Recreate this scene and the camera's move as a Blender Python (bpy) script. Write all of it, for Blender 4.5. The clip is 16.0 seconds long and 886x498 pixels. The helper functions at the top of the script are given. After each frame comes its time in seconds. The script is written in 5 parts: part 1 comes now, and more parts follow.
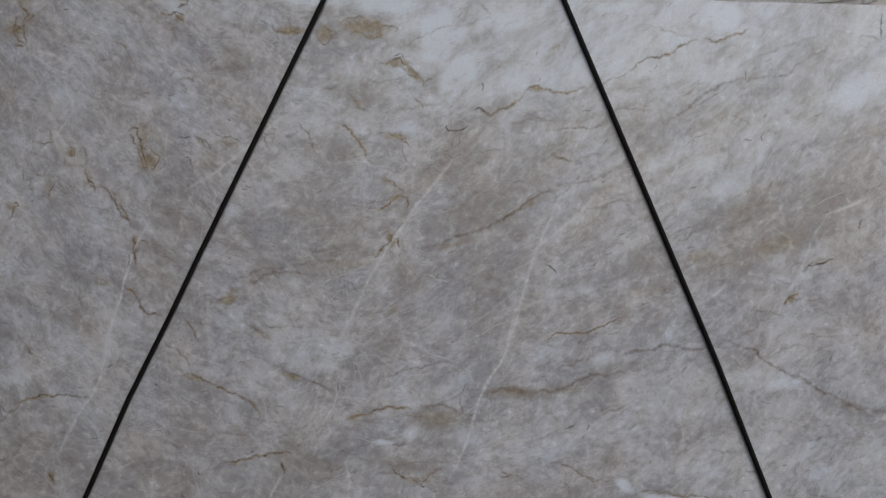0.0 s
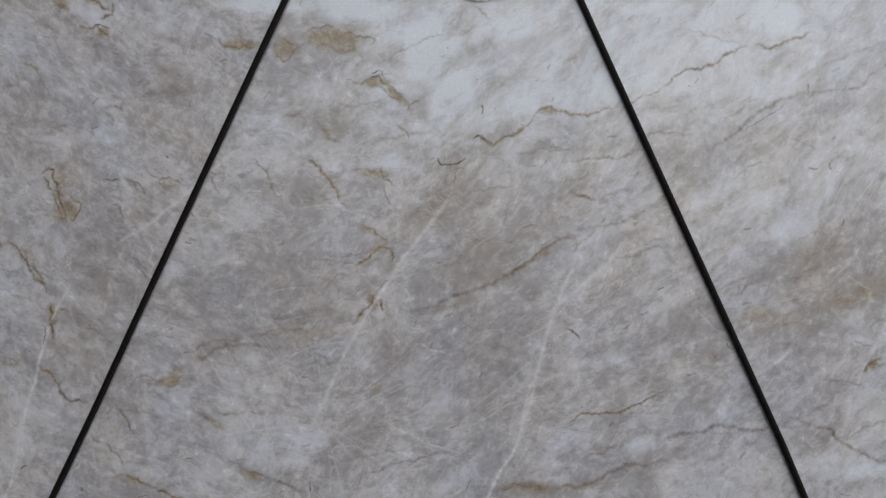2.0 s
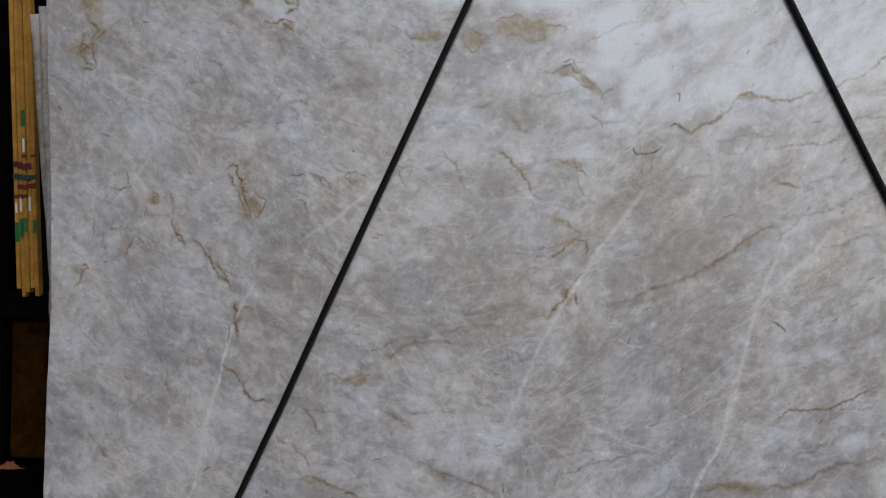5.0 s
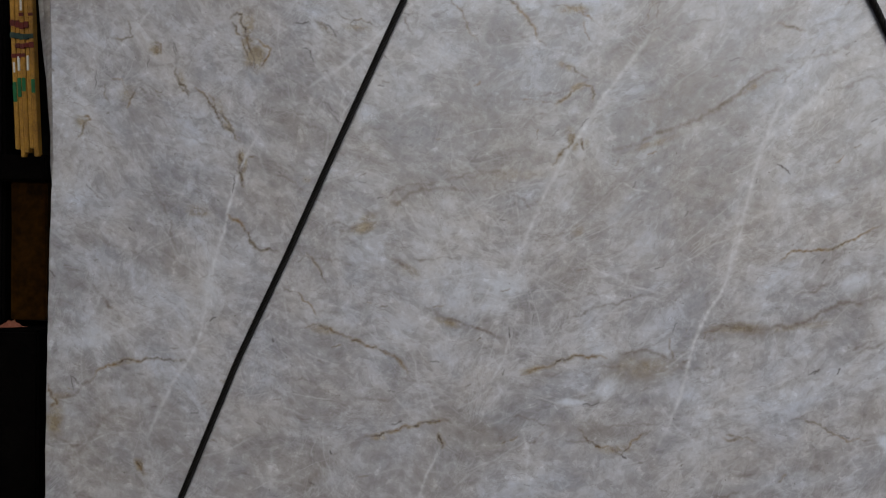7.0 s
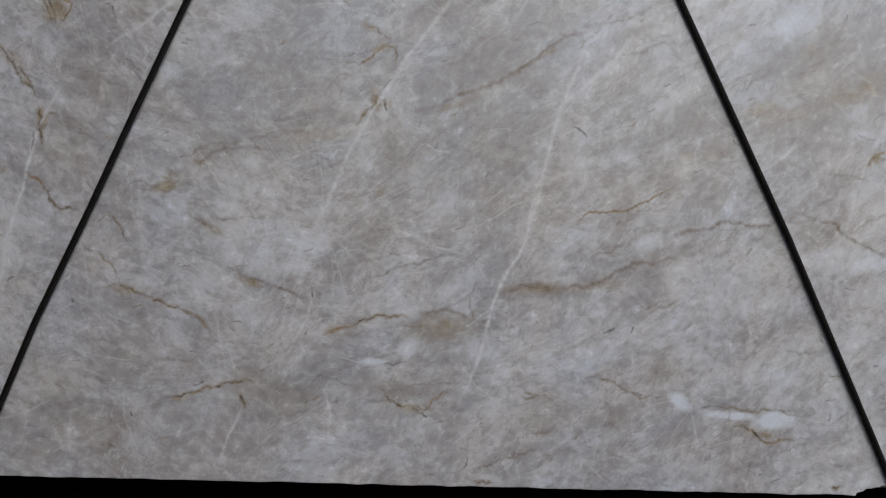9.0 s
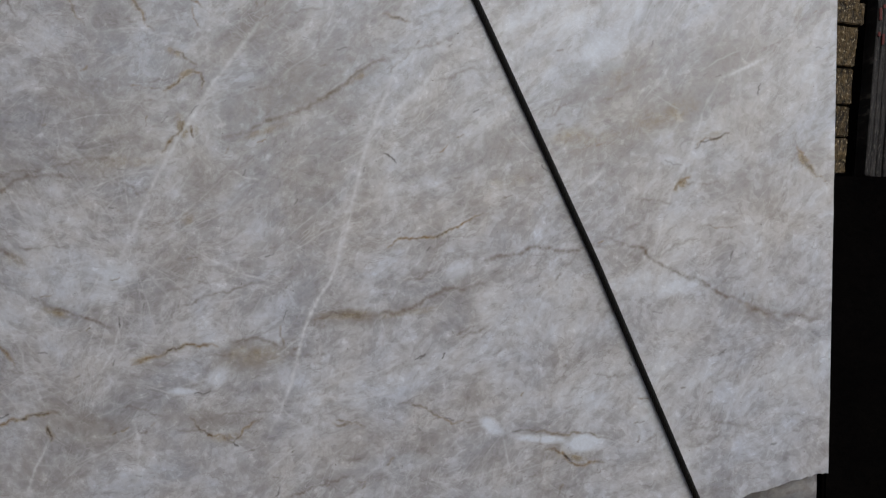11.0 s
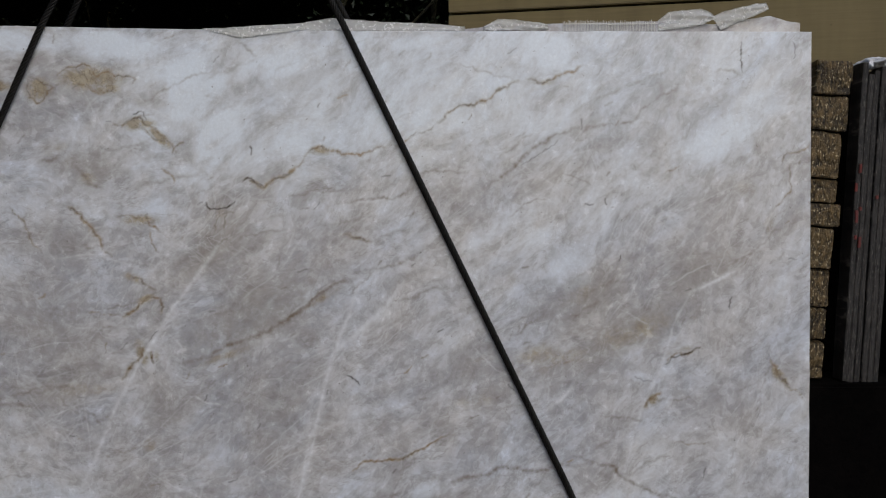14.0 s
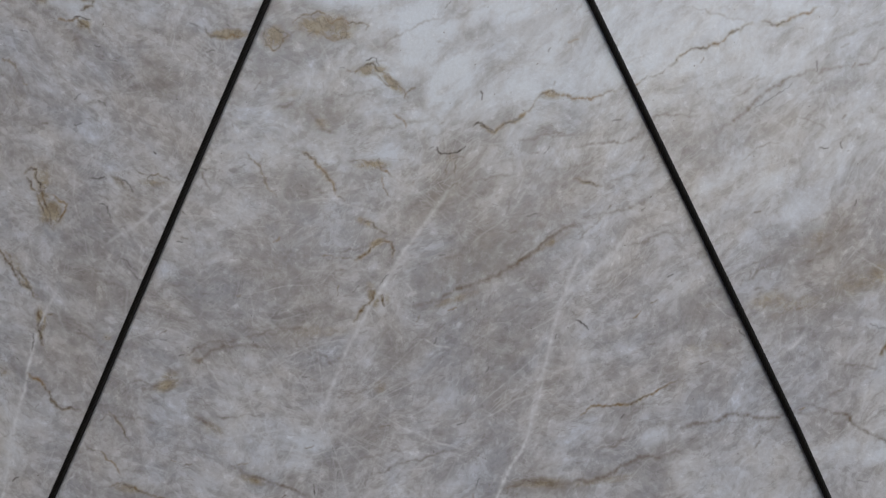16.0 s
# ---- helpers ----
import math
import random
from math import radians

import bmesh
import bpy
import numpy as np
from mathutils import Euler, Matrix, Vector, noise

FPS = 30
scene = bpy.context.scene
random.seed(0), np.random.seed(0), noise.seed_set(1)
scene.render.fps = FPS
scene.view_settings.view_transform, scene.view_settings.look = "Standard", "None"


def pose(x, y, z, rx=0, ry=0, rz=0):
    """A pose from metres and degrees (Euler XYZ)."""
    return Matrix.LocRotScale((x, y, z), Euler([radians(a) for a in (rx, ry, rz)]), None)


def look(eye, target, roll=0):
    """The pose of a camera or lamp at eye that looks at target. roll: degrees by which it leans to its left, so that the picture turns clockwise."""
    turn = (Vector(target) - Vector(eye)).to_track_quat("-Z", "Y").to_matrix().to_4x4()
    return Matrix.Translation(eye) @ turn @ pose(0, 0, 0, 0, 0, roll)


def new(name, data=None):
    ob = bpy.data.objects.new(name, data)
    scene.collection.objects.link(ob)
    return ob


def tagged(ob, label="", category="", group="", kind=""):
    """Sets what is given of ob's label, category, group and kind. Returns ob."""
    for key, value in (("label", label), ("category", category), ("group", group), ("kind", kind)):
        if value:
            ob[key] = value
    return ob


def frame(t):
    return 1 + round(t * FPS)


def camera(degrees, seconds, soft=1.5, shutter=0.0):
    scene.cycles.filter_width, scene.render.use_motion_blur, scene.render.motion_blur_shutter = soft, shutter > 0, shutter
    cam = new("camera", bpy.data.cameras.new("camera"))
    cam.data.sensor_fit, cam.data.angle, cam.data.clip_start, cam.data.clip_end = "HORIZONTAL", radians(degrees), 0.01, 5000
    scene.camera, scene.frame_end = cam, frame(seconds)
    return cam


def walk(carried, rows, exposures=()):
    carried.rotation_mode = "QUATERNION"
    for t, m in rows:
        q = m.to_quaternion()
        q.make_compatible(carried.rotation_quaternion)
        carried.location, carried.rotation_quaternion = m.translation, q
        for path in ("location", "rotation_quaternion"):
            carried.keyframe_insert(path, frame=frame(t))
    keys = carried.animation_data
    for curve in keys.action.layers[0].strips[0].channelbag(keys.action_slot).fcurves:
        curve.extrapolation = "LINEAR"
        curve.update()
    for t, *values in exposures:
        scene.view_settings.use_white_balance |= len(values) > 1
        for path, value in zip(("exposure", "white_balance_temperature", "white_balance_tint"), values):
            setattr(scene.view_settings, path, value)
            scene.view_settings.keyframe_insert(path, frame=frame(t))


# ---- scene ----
# A polished quartzite slab hangs in two wire rope slings before more slab bundles.
cam = camera(46.0, 16.0, soft=1.2)
PATH = [
    (0, (0.386, -3.401, 1.578), (0.181, -1.413, 1.490), 2.60),
    (0.5, (0.308, -3.055, 1.516), (0.134, -1.064, 1.439), 1.40),
    (1, (0.270, -2.824, 1.495), (0.109, -0.831, 1.434), 1.10),
    (1.5, (0.267, -2.773, 1.593), (0.109, -0.780, 1.536), 1.40),
    (2, (0.257, -2.735, 1.637), (0.103, -0.741, 1.605), 1.30),
    (2.5, (0.242, -2.636, 1.711), (0.076, -0.643, 1.707), 1.30),
    (3, (0.229, -2.640, 1.695), (0.052, -0.648, 1.725), 1.50),
    (3.5, (0.168, -2.651, 1.690), (-0.013, -0.659, 1.696), 1.10),
    (4, (0.041, -2.664, 1.653), (-0.197, -0.678, 1.676), 0.70),
    (4.2, (-0.002, -2.672, 1.640), (-0.263, -0.689, 1.671), 0.80),
    (6.3, (-0.228, -2.723, 1.311), (-0.416, -0.732, 1.347), 0.70),
    (6.5, (-0.226, -2.719, 1.300), (-0.418, -0.728, 1.306), 0.70),
    (7, (-0.216, -2.713, 1.194), (-0.403, -0.722, 1.174), 0.70),
    (7.5, (-0.216, -2.713, 1.109), (-0.397, -0.721, 1.079), 0.70),
    (8, (-0.142, -2.706, 1.182), (-0.329, -0.715, 1.133), 0.40),
    (8.5, (-0.028, -2.707, 1.162), (-0.122, -0.709, 1.149), 0.70),
    (9, (0.090, -2.704, 1.094), (0.055, -0.704, 1.077), 1.10),
    (9.5, (0.240, -2.689, 1.159), (0.231, -0.690, 1.085), 0.70),
    (10, (0.389, -2.673, 1.174), (0.392, -0.674, 1.110), 0.86),
    (10.2, (0.350, -2.726, 1.164), (0.442, -0.729, 1.117), 0.80),
    (12.3, (0.619, -2.624, 1.594), (0.643, -0.625, 1.535), 0.20),
    (12.5, (0.605, -2.648, 1.682), (0.641, -0.650, 1.594), 0.30),
    (13, (0.627, -2.638, 1.738), (0.647, -0.639, 1.697), -0.00),
    (13.5, (0.597, -2.631, 1.885), (0.627, -0.633, 1.804), -0.10),
    (14, (0.580, -2.630, 1.795), (0.611, -0.631, 1.731), -0.30),
    (14.5, (0.433, -2.629, 1.698), (0.410, -0.629, 1.693), -0.20),
    (15, (0.328, -2.645, 1.679), (0.221, -0.648, 1.691), 0.00),
    (15.5, (0.256, -2.646, 1.656), (0.106, -0.652, 1.680), 0.10),
    (16, (0.191, -2.649, 1.663), (0.078, -0.654, 1.595), -0.26),
]
walk(cam, [(t, look(eye, target, roll)) for t, eye, target, roll in PATH],
     [(0.0, -0.20), (0.3, -0.50), (0.5, -0.48), (0.8, -0.2), (1.0, -0.10), (1.5, -0.08), (2.0, 0.03), (4.2, 0.04), (6.3, -0.04), (7.0, -0.12), (7.5, -0.15), (8.0, -0.10), (8.5, -0.08), (10.2, -0.04), (12.3, 0.04), (14.5, 0.03), (16.0, -0.04)])

# ---- light: bright overcast sky over the yard, one wide soft sun ----
world = bpy.data.worlds.new("sky")
scene.world = world
world.use_nodes = True
wn, wl = world.node_tree.nodes, world.node_tree.links
sky = wn.new("ShaderNodeTexSky")
sky.sky_type = 'NISHITA'
sky.sun_disc = False
sky.sun_elevation = radians(42)
sky.sun_rotation = radians(160)
sky.dust_density = 2.0
wl.new(sky.outputs[0], wn["Background"].inputs[0])
wn["Background"].inputs[1].default_value = 0.105
sun = new("sun", bpy.data.lights.new("sun", 'SUN'))
sun.data.energy = 1.16
sun.data.angle = radians(70)
sun.data.color = (0.965, 0.98, 1.0)
sun.matrix_world = look((2.9, -8.0, 8.65), (0.0, 0.0, 1.0))


# ---- node helpers ----
def node(nt, kind, **values):
    n = nt.nodes.new(kind)
    for key, value in values.items():
        n.inputs[key].default_value = value
    return n


def noise_tex(nt, vec, scale, detail=4.0, rough=0.55, distort=0.0):
    n = node(nt, "ShaderNodeTexNoise", Scale=scale, Detail=detail, Roughness=rough, Distortion=distort)
    nt.links.new(vec, n.inputs["Vector"])
    return n.outputs["Fac"]


def math_node(nt, op, a, b=None, clamp=False):
    n = nt.nodes.new("ShaderNodeMath")
    n.operation, n.use_clamp = op, clamp
    for i, v in enumerate((a, b)):
        if v is None:
            continue
        if isinstance(v, (int, float)):
            n.inputs[i].default_value = v
        else:
            nt.links.new(v, n.inputs[i])
    return n.outputs[0]


def remap(nt, value, lo, hi, to_lo=0.0, to_hi=1.0):
    n = nt.nodes.new("ShaderNodeMapRange")
    nt.links.new(value, n.inputs[0])
    for i, v in enumerate((lo, hi, to_lo, to_hi)):
        n.inputs[i + 1].default_value = v
    return n.outputs[0]


def blend(nt, fac, a, b, mode='MIX'):
    n = nt.nodes.new("ShaderNodeMix")
    n.data_type, n.blend_type = 'RGBA', mode
    if isinstance(fac, (int, float)):
        n.inputs["Factor"].default_value = fac
    else:
        nt.links.new(fac, n.inputs["Factor"])
    for key, v in ((6, a), (7, b)):
        if isinstance(v, tuple):
            n.inputs[key].default_value = (*v, 1.0)
        else:
            nt.links.new(v, n.inputs[key])
    return n.outputs[2]


def stretched(nt, vec, angle, sx, sz):
    """Coordinates turned in the slab's plane and stretched."""
    a = nt.nodes.new("ShaderNodeMapping")
    a.inputs["Rotation"].default_value = (0.0, radians(angle), 0.0)
    nt.links.new(vec, a.inputs["Vector"])
    b = nt.nodes.new("ShaderNodeMapping")
    b.inputs["Scale"].default_value = (sx, 1.0, sz)
    nt.links.new(a.outputs[0], b.inputs["Vector"])
    return b.outputs[0]


def ridge(nt, fac, width):
    """Thin bright lines where a noise passes its middle value."""
    d = math_node(nt, 'ABSOLUTE', math_node(nt, 'SUBTRACT', fac, 0.5))
    return math_node(nt, 'SUBTRACT', 1.0, math_node(nt, 'DIVIDE', d, width), True)


def fresh(name, rough=0.6, metal=0.0, spec=0.5):
    m = bpy.data.materials.new(name)
    m.use_nodes = True
    nt = m.node_tree
    bsdf = nt.nodes["Principled BSDF"]
    bsdf.inputs["Roughness"].default_value = rough
    bsdf.inputs["Metallic"].default_value = metal
    bsdf.inputs["Specular IOR Level"].default_value = spec
    co = nt.nodes.new("ShaderNodeTexCoord").outputs["Object"]
    return m, nt, bsdf, co


def set_bump(nt, bsdf, height, strength, distance):
    b = node(nt, "ShaderNodeBump", Strength=strength, Distance=distance)
    nt.links.new(height, b.inputs["Height"])
    nt.links.new(b.outputs[0], bsdf.inputs["Normal"])


def mottled(name, dark, light, scale, rough=0.7, metal=0.0, bump=0.4, depth=0.003, grain=8.0, spec=0.5, vary=0.0, span=(0.36, 0.64)):
    """A two-scale mottled surface with fine relief."""
    m, nt, bsdf, co = fresh(name, rough, metal, spec)
    big = noise_tex(nt, co, scale, 4.0, 0.6)
    fine = noise_tex(nt, co, scale * grain, 5.0, 0.65)
    fac = remap(nt, math_node(nt, 'ADD', math_node(nt, 'MULTIPLY', big, 0.55), math_node(nt, 'MULTIPLY', fine, 0.45)), span[0], span[1])
    if vary:
        info = nt.nodes.new("ShaderNodeObjectInfo")
        fac = math_node(nt, 'ADD', fac, math_node(nt, 'MULTIPLY', math_node(nt, 'SUBTRACT', info.outputs["Random"], 0.5), vary), True)
    nt.links.new(blend(nt, fac, dark, light), bsdf.inputs["Base Color"])
    nt.links.new(remap(nt, fine, 0.3, 0.7, max(rough - 0.12, 0.05), min(rough + 0.12, 1.0)), bsdf.inputs["Roughness"])
    set_bump(nt, bsdf, fine, bump, depth)
    return m


def quartzite(name, veined):
    """Grey-white quartzite: cloudy body along the bedding, fine flecks and threads, and the slab's own veins."""
    m, nt, bsdf, co = fresh(name, 0.22, 0.0, 0.75)
    warp = node(nt, "ShaderNodeTexNoise", Scale=5.0, Detail=1.5, Roughness=0.5)
    nt.links.new(co, warp.inputs["Vector"])

    def bent(vec, amount):
        shift = nt.nodes.new("ShaderNodeVectorMath")
        shift.operation = 'MULTIPLY_ADD'
        nt.links.new(warp.outputs["Color"], shift.inputs[0])
        shift.inputs[1].default_value = (amount, 0.0, amount)
        nt.links.new(vec, shift.inputs[2])
        return shift.outputs[0]

    v = bent(co, 0.05)
    if veined:
        bed = nt.nodes.new("ShaderNodeAttribute")
        bed.attribute_name = "bedding"
        along = bed.outputs["Vector"]
    else:
        along = stretched(nt, co, 28.0, 1.0, 1.0)
    lay = stretched(nt, bent(along, 0.075), 0.0, 1.0, 1.4)
    streak = stretched(nt, bent(along, 0.06), 0.0, 1.0, 3.4)
    cloud = noise_tex(nt, lay, 3.0, 6.0, 0.62, 0.2)
    flock = noise_tex(nt, lay, 12.0, 5.0, 0.64, 0.1)
    tuft = noise_tex(nt, v, 34.0, 5.0, 0.66, 0.0)
    silk = noise_tex(nt, streak, 7.0, 5.0, 0.66, 0.2)
    grain = noise_tex(nt, v, 130.0, 4.0, 0.7)
    # angular crystals, each of its own tone
    crystal = 0.0
    for scale, share in ((30.0, 0.5), (72.0, 0.5)):
        cell = node(nt, "ShaderNodeTexVoronoi", Scale=scale)
        nt.links.new(bent(lay, 0.03), cell.inputs["Vector"])
        tone = nt.nodes.new("ShaderNodeSeparateColor")
        nt.links.new(cell.outputs["Color"], tone.inputs[0])
        crystal = math_node(nt, 'ADD', math_node(nt, 'MULTIPLY', tone.outputs[0], share), crystal)
    mixed = math_node(nt, 'MULTIPLY', cloud, 1.20)
    for layer, share in ((flock, 0.58), (tuft, 0.72), (silk, 0.36), (crystal, 0.30)):
        mixed = math_node(nt, 'ADD', mixed, math_node(nt, 'MULTIPLY', layer, share))
    mixed = math_node(nt, 'DIVIDE', mixed, 3.12)
    if veined:
        zone = nt.nodes.new("ShaderNodeAttribute")
        zone.attribute_name = "zones"
        zsep = nt.nodes.new("ShaderNodeSeparateColor")
        nt.links.new(zone.outputs["Color"], zsep.inputs[0])
        mixed = math_node(nt, 'ADD', mixed, math_node(nt, 'MULTIPLY', zsep.outputs[0], 0.050))
        mixed = math_node(nt, 'SUBTRACT', mixed, math_node(nt, 'MULTIPLY', zsep.outputs[1], 0.056))
    body = blend(nt, remap(nt, mixed, 0.375, 0.505), (0.268, 0.253, 0.252), (0.448, 0.440, 0.450))
    body = blend(nt, remap(nt, mixed, 0.49, 0.615), body, (0.670, 0.692, 0.728))
    # warm and cool drifts
    drift = noise_tex(nt, lay, 4.0, 5.0, 0.66, 0.2)
    body = blend(nt, remap(nt, drift, 0.50, 0.64, 0.0, 0.7), body, blend(nt, 1.0, body, (1.02, 0.975, 0.905), 'MULTIPLY'))
    body = blend(nt, remap(nt, drift, 0.50, 0.36, 0.0, 0.8), body, blend(nt, 1.0, body, (0.955, 1.005, 1.075), 'MULTIPLY'))
    pale = (0.68, 0.70, 0.725)
    # straight pale threads, dark hair lines along the bedding, and a thin web of healed cracks
    s1, s2, s3 = stretched(nt, co, 38.0, 1.0, 6.0), stretched(nt, co, -34.0, 1.0, 5.0), stretched(nt, co, 72.0, 1.0, 5.0)
    for vec, scale, width, amount, tone in ((s1, 2.4, 0.010, 0.40, pale), (s2, 2.6, 0.010, 0.30, pale), (s3, 2.2, 0.010, 0.34, pale), (v, 15.0, 0.020, 0.14, pale),
                                            (lay, 16.0, 0.020, 0.34, (0.22, 0.20, 0.185)), (streak, 5.0, 0.010, 0.40, (0.21, 0.18, 0.155))):
        line = ridge(nt, noise_tex(nt, vec, scale, 4.0, 0.58, 0.1), width)
        gate = remap(nt, noise_tex(nt, v, scale * 0.5 + 3.5, 3.0), 0.48, 0.62)
        body = blend(nt, math_node(nt, 'MULTIPLY', math_node(nt, 'MULTIPLY', line, gate), amount), body, tone)
    for vec, scale, width, amount in ((lay, 6.5, 0.030, 0.32), (v, 19.0, 0.06, 0.12)):
        web = node(nt, "ShaderNodeTexVoronoi", Scale=scale)
        web.feature = 'DISTANCE_TO_EDGE'
        nt.links.new(vec, web.inputs["Vector"])
        gate = remap(nt, noise_tex(nt, v, scale * 0.7 + 3.0, 3.0, 0.6), 0.48, 0.62)
        body = blend(nt, math_node(nt, 'MULTIPLY', math_node(nt, 'MULTIPLY', remap(nt, web.outputs["Distance"], 0.0, width, 1.0, 0.0), gate), amount), body, pale)
    if veined:
        att = nt.nodes.new("ShaderNodeAttribute")
        att.attribute_name = "veins"
        sep = nt.nodes.new("ShaderNodeSeparateColor")
        nt.links.new(att.outputs["Color"], sep.inputs[0])
        stain = nt.nodes.new("ShaderNodeAttribute")
        stain.attribute_name = "stains"
        broken = math_node(nt, 'MULTIPLY', remap(nt, noise_tex(nt, v, 60.0, 4.0, 0.7), 0.38, 0.54, 0.35, 1.0), remap(nt, noise_tex(nt, v, 21.0, 3.0, 0.6), 0.40, 0.54, 0.60, 1.0))
        soft = remap(nt, noise_tex(nt, v, 28.0, 5.0, 0.72), 0.34, 0.60, 0.25, 1.0)
        edge = math_node(nt, 'ADD', 1.0, math_node(nt, 'MULTIPLY', math_node(nt, 'SUBTRACT', flock, 0.5), 2.6))
        cool = remap(nt, math_node(nt, 'MULTIPLY', zsep.outputs[0], edge), 0.28, 0.85, 0.0, 0.86)
        warm = remap(nt, math_node(nt, 'MULTIPLY', zsep.outputs[1], edge), 0.24, 0.95, 0.0, 0.70)
        body = blend(nt, math_node(nt, 'MULTIPLY', cool, remap(nt, tuft, 0.36, 0.66, 1.0, 0.80)), body, (0.745, 0.805, 0.880))
        body = blend(nt, math_node(nt, 'MULTIPLY', warm, remap(nt, tuft, 0.36, 0.62, 1.0, 0.40)), body, (0.305, 0.275, 0.250))
        feather = math_node(nt, 'ADD', 1.0, math_node(nt, 'MULTIPLY', math_node(nt, 'SUBTRACT', noise_tex(nt, v, 22.0, 6.0, 0.72), 0.5), 5.0))
        tan = remap(nt, math_node(nt, 'MULTIPLY', stain.outputs["Fac"], feather), 0.10, 0.68, 0.0, 0.90)
        body = blend(nt, tan, body, blend(nt, remap(nt, tuft, 0.40, 0.60), (0.275, 0.220, 0.140), (0.41, 0.345, 0.235)))
        crack = ridge(nt, noise_tex(nt, v, 30.0, 5.0, 0.65, 0.4), 0.022)
        crack = math_node(nt, 'MULTIPLY', crack, remap(nt, stain.outputs["Fac"], 0.20, 0.60, 0.0, 0.6))
        body = blend(nt, crack, body, (0.15, 0.10, 0.05))
        body = blend(nt, math_node(nt, 'MULTIPLY', sep.outputs[1], soft), body, (0.72, 0.735, 0.755))
        body = blend(nt, math_node(nt, 'MULTIPLY', sep.outputs[2], soft), body, (0.165, 0.124, 0.086))
        body = blend(nt, math_node(nt, 'MULTIPLY', sep.outputs[0], broken), body, blend(nt, remap(nt, noise_tex(nt, v, 12.0, 3.0), 0.46, 0.58), (0.085, 0.058, 0.032), (0.24, 0.140, 0.050)))
        body = blend(nt, zsep.outputs[2], body, (0.05, 0.038, 0.028))
    if not veined:
        body = blend(nt, remap(nt, flock, 0.38, 0.60, 0.25, 1.0), body, blend(nt, 1.0, body, (0.80, 0.74, 0.66), 'MULTIPLY'))
    body = blend(nt, remap(nt, grain, 0.32, 0.70, 0.0, 0.20), body, (0.27, 0.26, 0.26))
    specks = remap(nt, noise_tex(nt, v, 85.0, 2.0, 0.5), 0.72, 0.755, 0.0, 0.6)
    body = blend(nt, specks, body, (0.13, 0.11, 0.09))
    nt.links.new(body, bsdf.inputs["Base Color"])
    nt.links.new(remap(nt, tuft, 0.3, 0.7, 0.14, 0.30), bsdf.inputs["Roughness"])
    set_bump(nt, bsdf, grain, 0.05, 0.001)
    return m


MAT_SLAB = quartzite("polished_quartzite", True)
MAT_BACK = quartzite("rough_quartzite", False)
MAT_EDGE = mottled("sawn_stone_edge", (0.22, 0.20, 0.17), (0.55, 0.52, 0.47), 14.0, 0.75, bump=0.8, depth=0.004)
MAT_ROPE = mottled("oiled_wire_rope", (0.0016, 0.0014, 0.0012), (0.010, 0.0085, 0.007), 60.0, 0.5, 0.0, spec=0.18, bump=0.5, depth=0.001)
MAT_FILM = mottled("torn_plastic_film", (0.80, 0.79, 0.76), (0.94, 0.94, 0.93), 14.0, 0.22, bump=0.0)
MAT_FILM.node_tree.nodes["Principled BSDF"].inputs["Transmission Weight"].default_value = 0.35
MAT_FILM.node_tree.nodes["Principled BSDF"].inputs["IOR"].default_value = 1.2
MAT_COVER = mottled("white_sheet", (0.55, 0.55, 0.56), (0.86, 0.87, 0.90), 20.0, 0.4, bump=0.4, depth=0.004)
MAT_MESH = mottled("glass_fibre_net", (0.55, 0.53, 0.48), (0.75, 0.73, 0.68), 40.0, 0.7)


def board_paint(name, dark, light):
    """Painted boards: faint level grain, rain streaks and small dirt."""
    m, nt, bsdf, co = fresh(name, 0.65, 0.0, 0.3)
    grain = noise_tex(nt, stretched(nt, co, 0.0, 6.0, 130.0), 1.0, 4.0, 0.6)
    drip = noise_tex(nt, stretched(nt, co, 0.0, 9.0, 1.2), 1.0, 4.0, 0.6)
    fac = math_node(nt, 'ADD', math_node(nt, 'MULTIPLY', grain, 0.4), math_node(nt, 'MULTIPLY', drip, 0.6))
    body = blend(nt, remap(nt, fac, 0.36, 0.62), dark, light)
    body = blend(nt, remap(nt, noise_tex(nt, co, 70.0, 3.0), 0.66, 0.74, 0.0, 0.35), body, (0.04, 0.03, 0.015))
    nt.links.new(body, bsdf.inputs["Base Color"])
    set_bump(nt, bsdf, grain, 0.25, 0.0015)
    return m


MAT_WALL = board_paint("beige_board", (0.122, 0.093, 0.040), (0.172, 0.133, 0.060))
MAT_GROUND = mottled("dark_yard_dirt", (0.022, 0.019, 0.016), (0.060, 0.052, 0.044), 3.0, 0.95, bump=0.9, depth=0.01, spec=0.05)


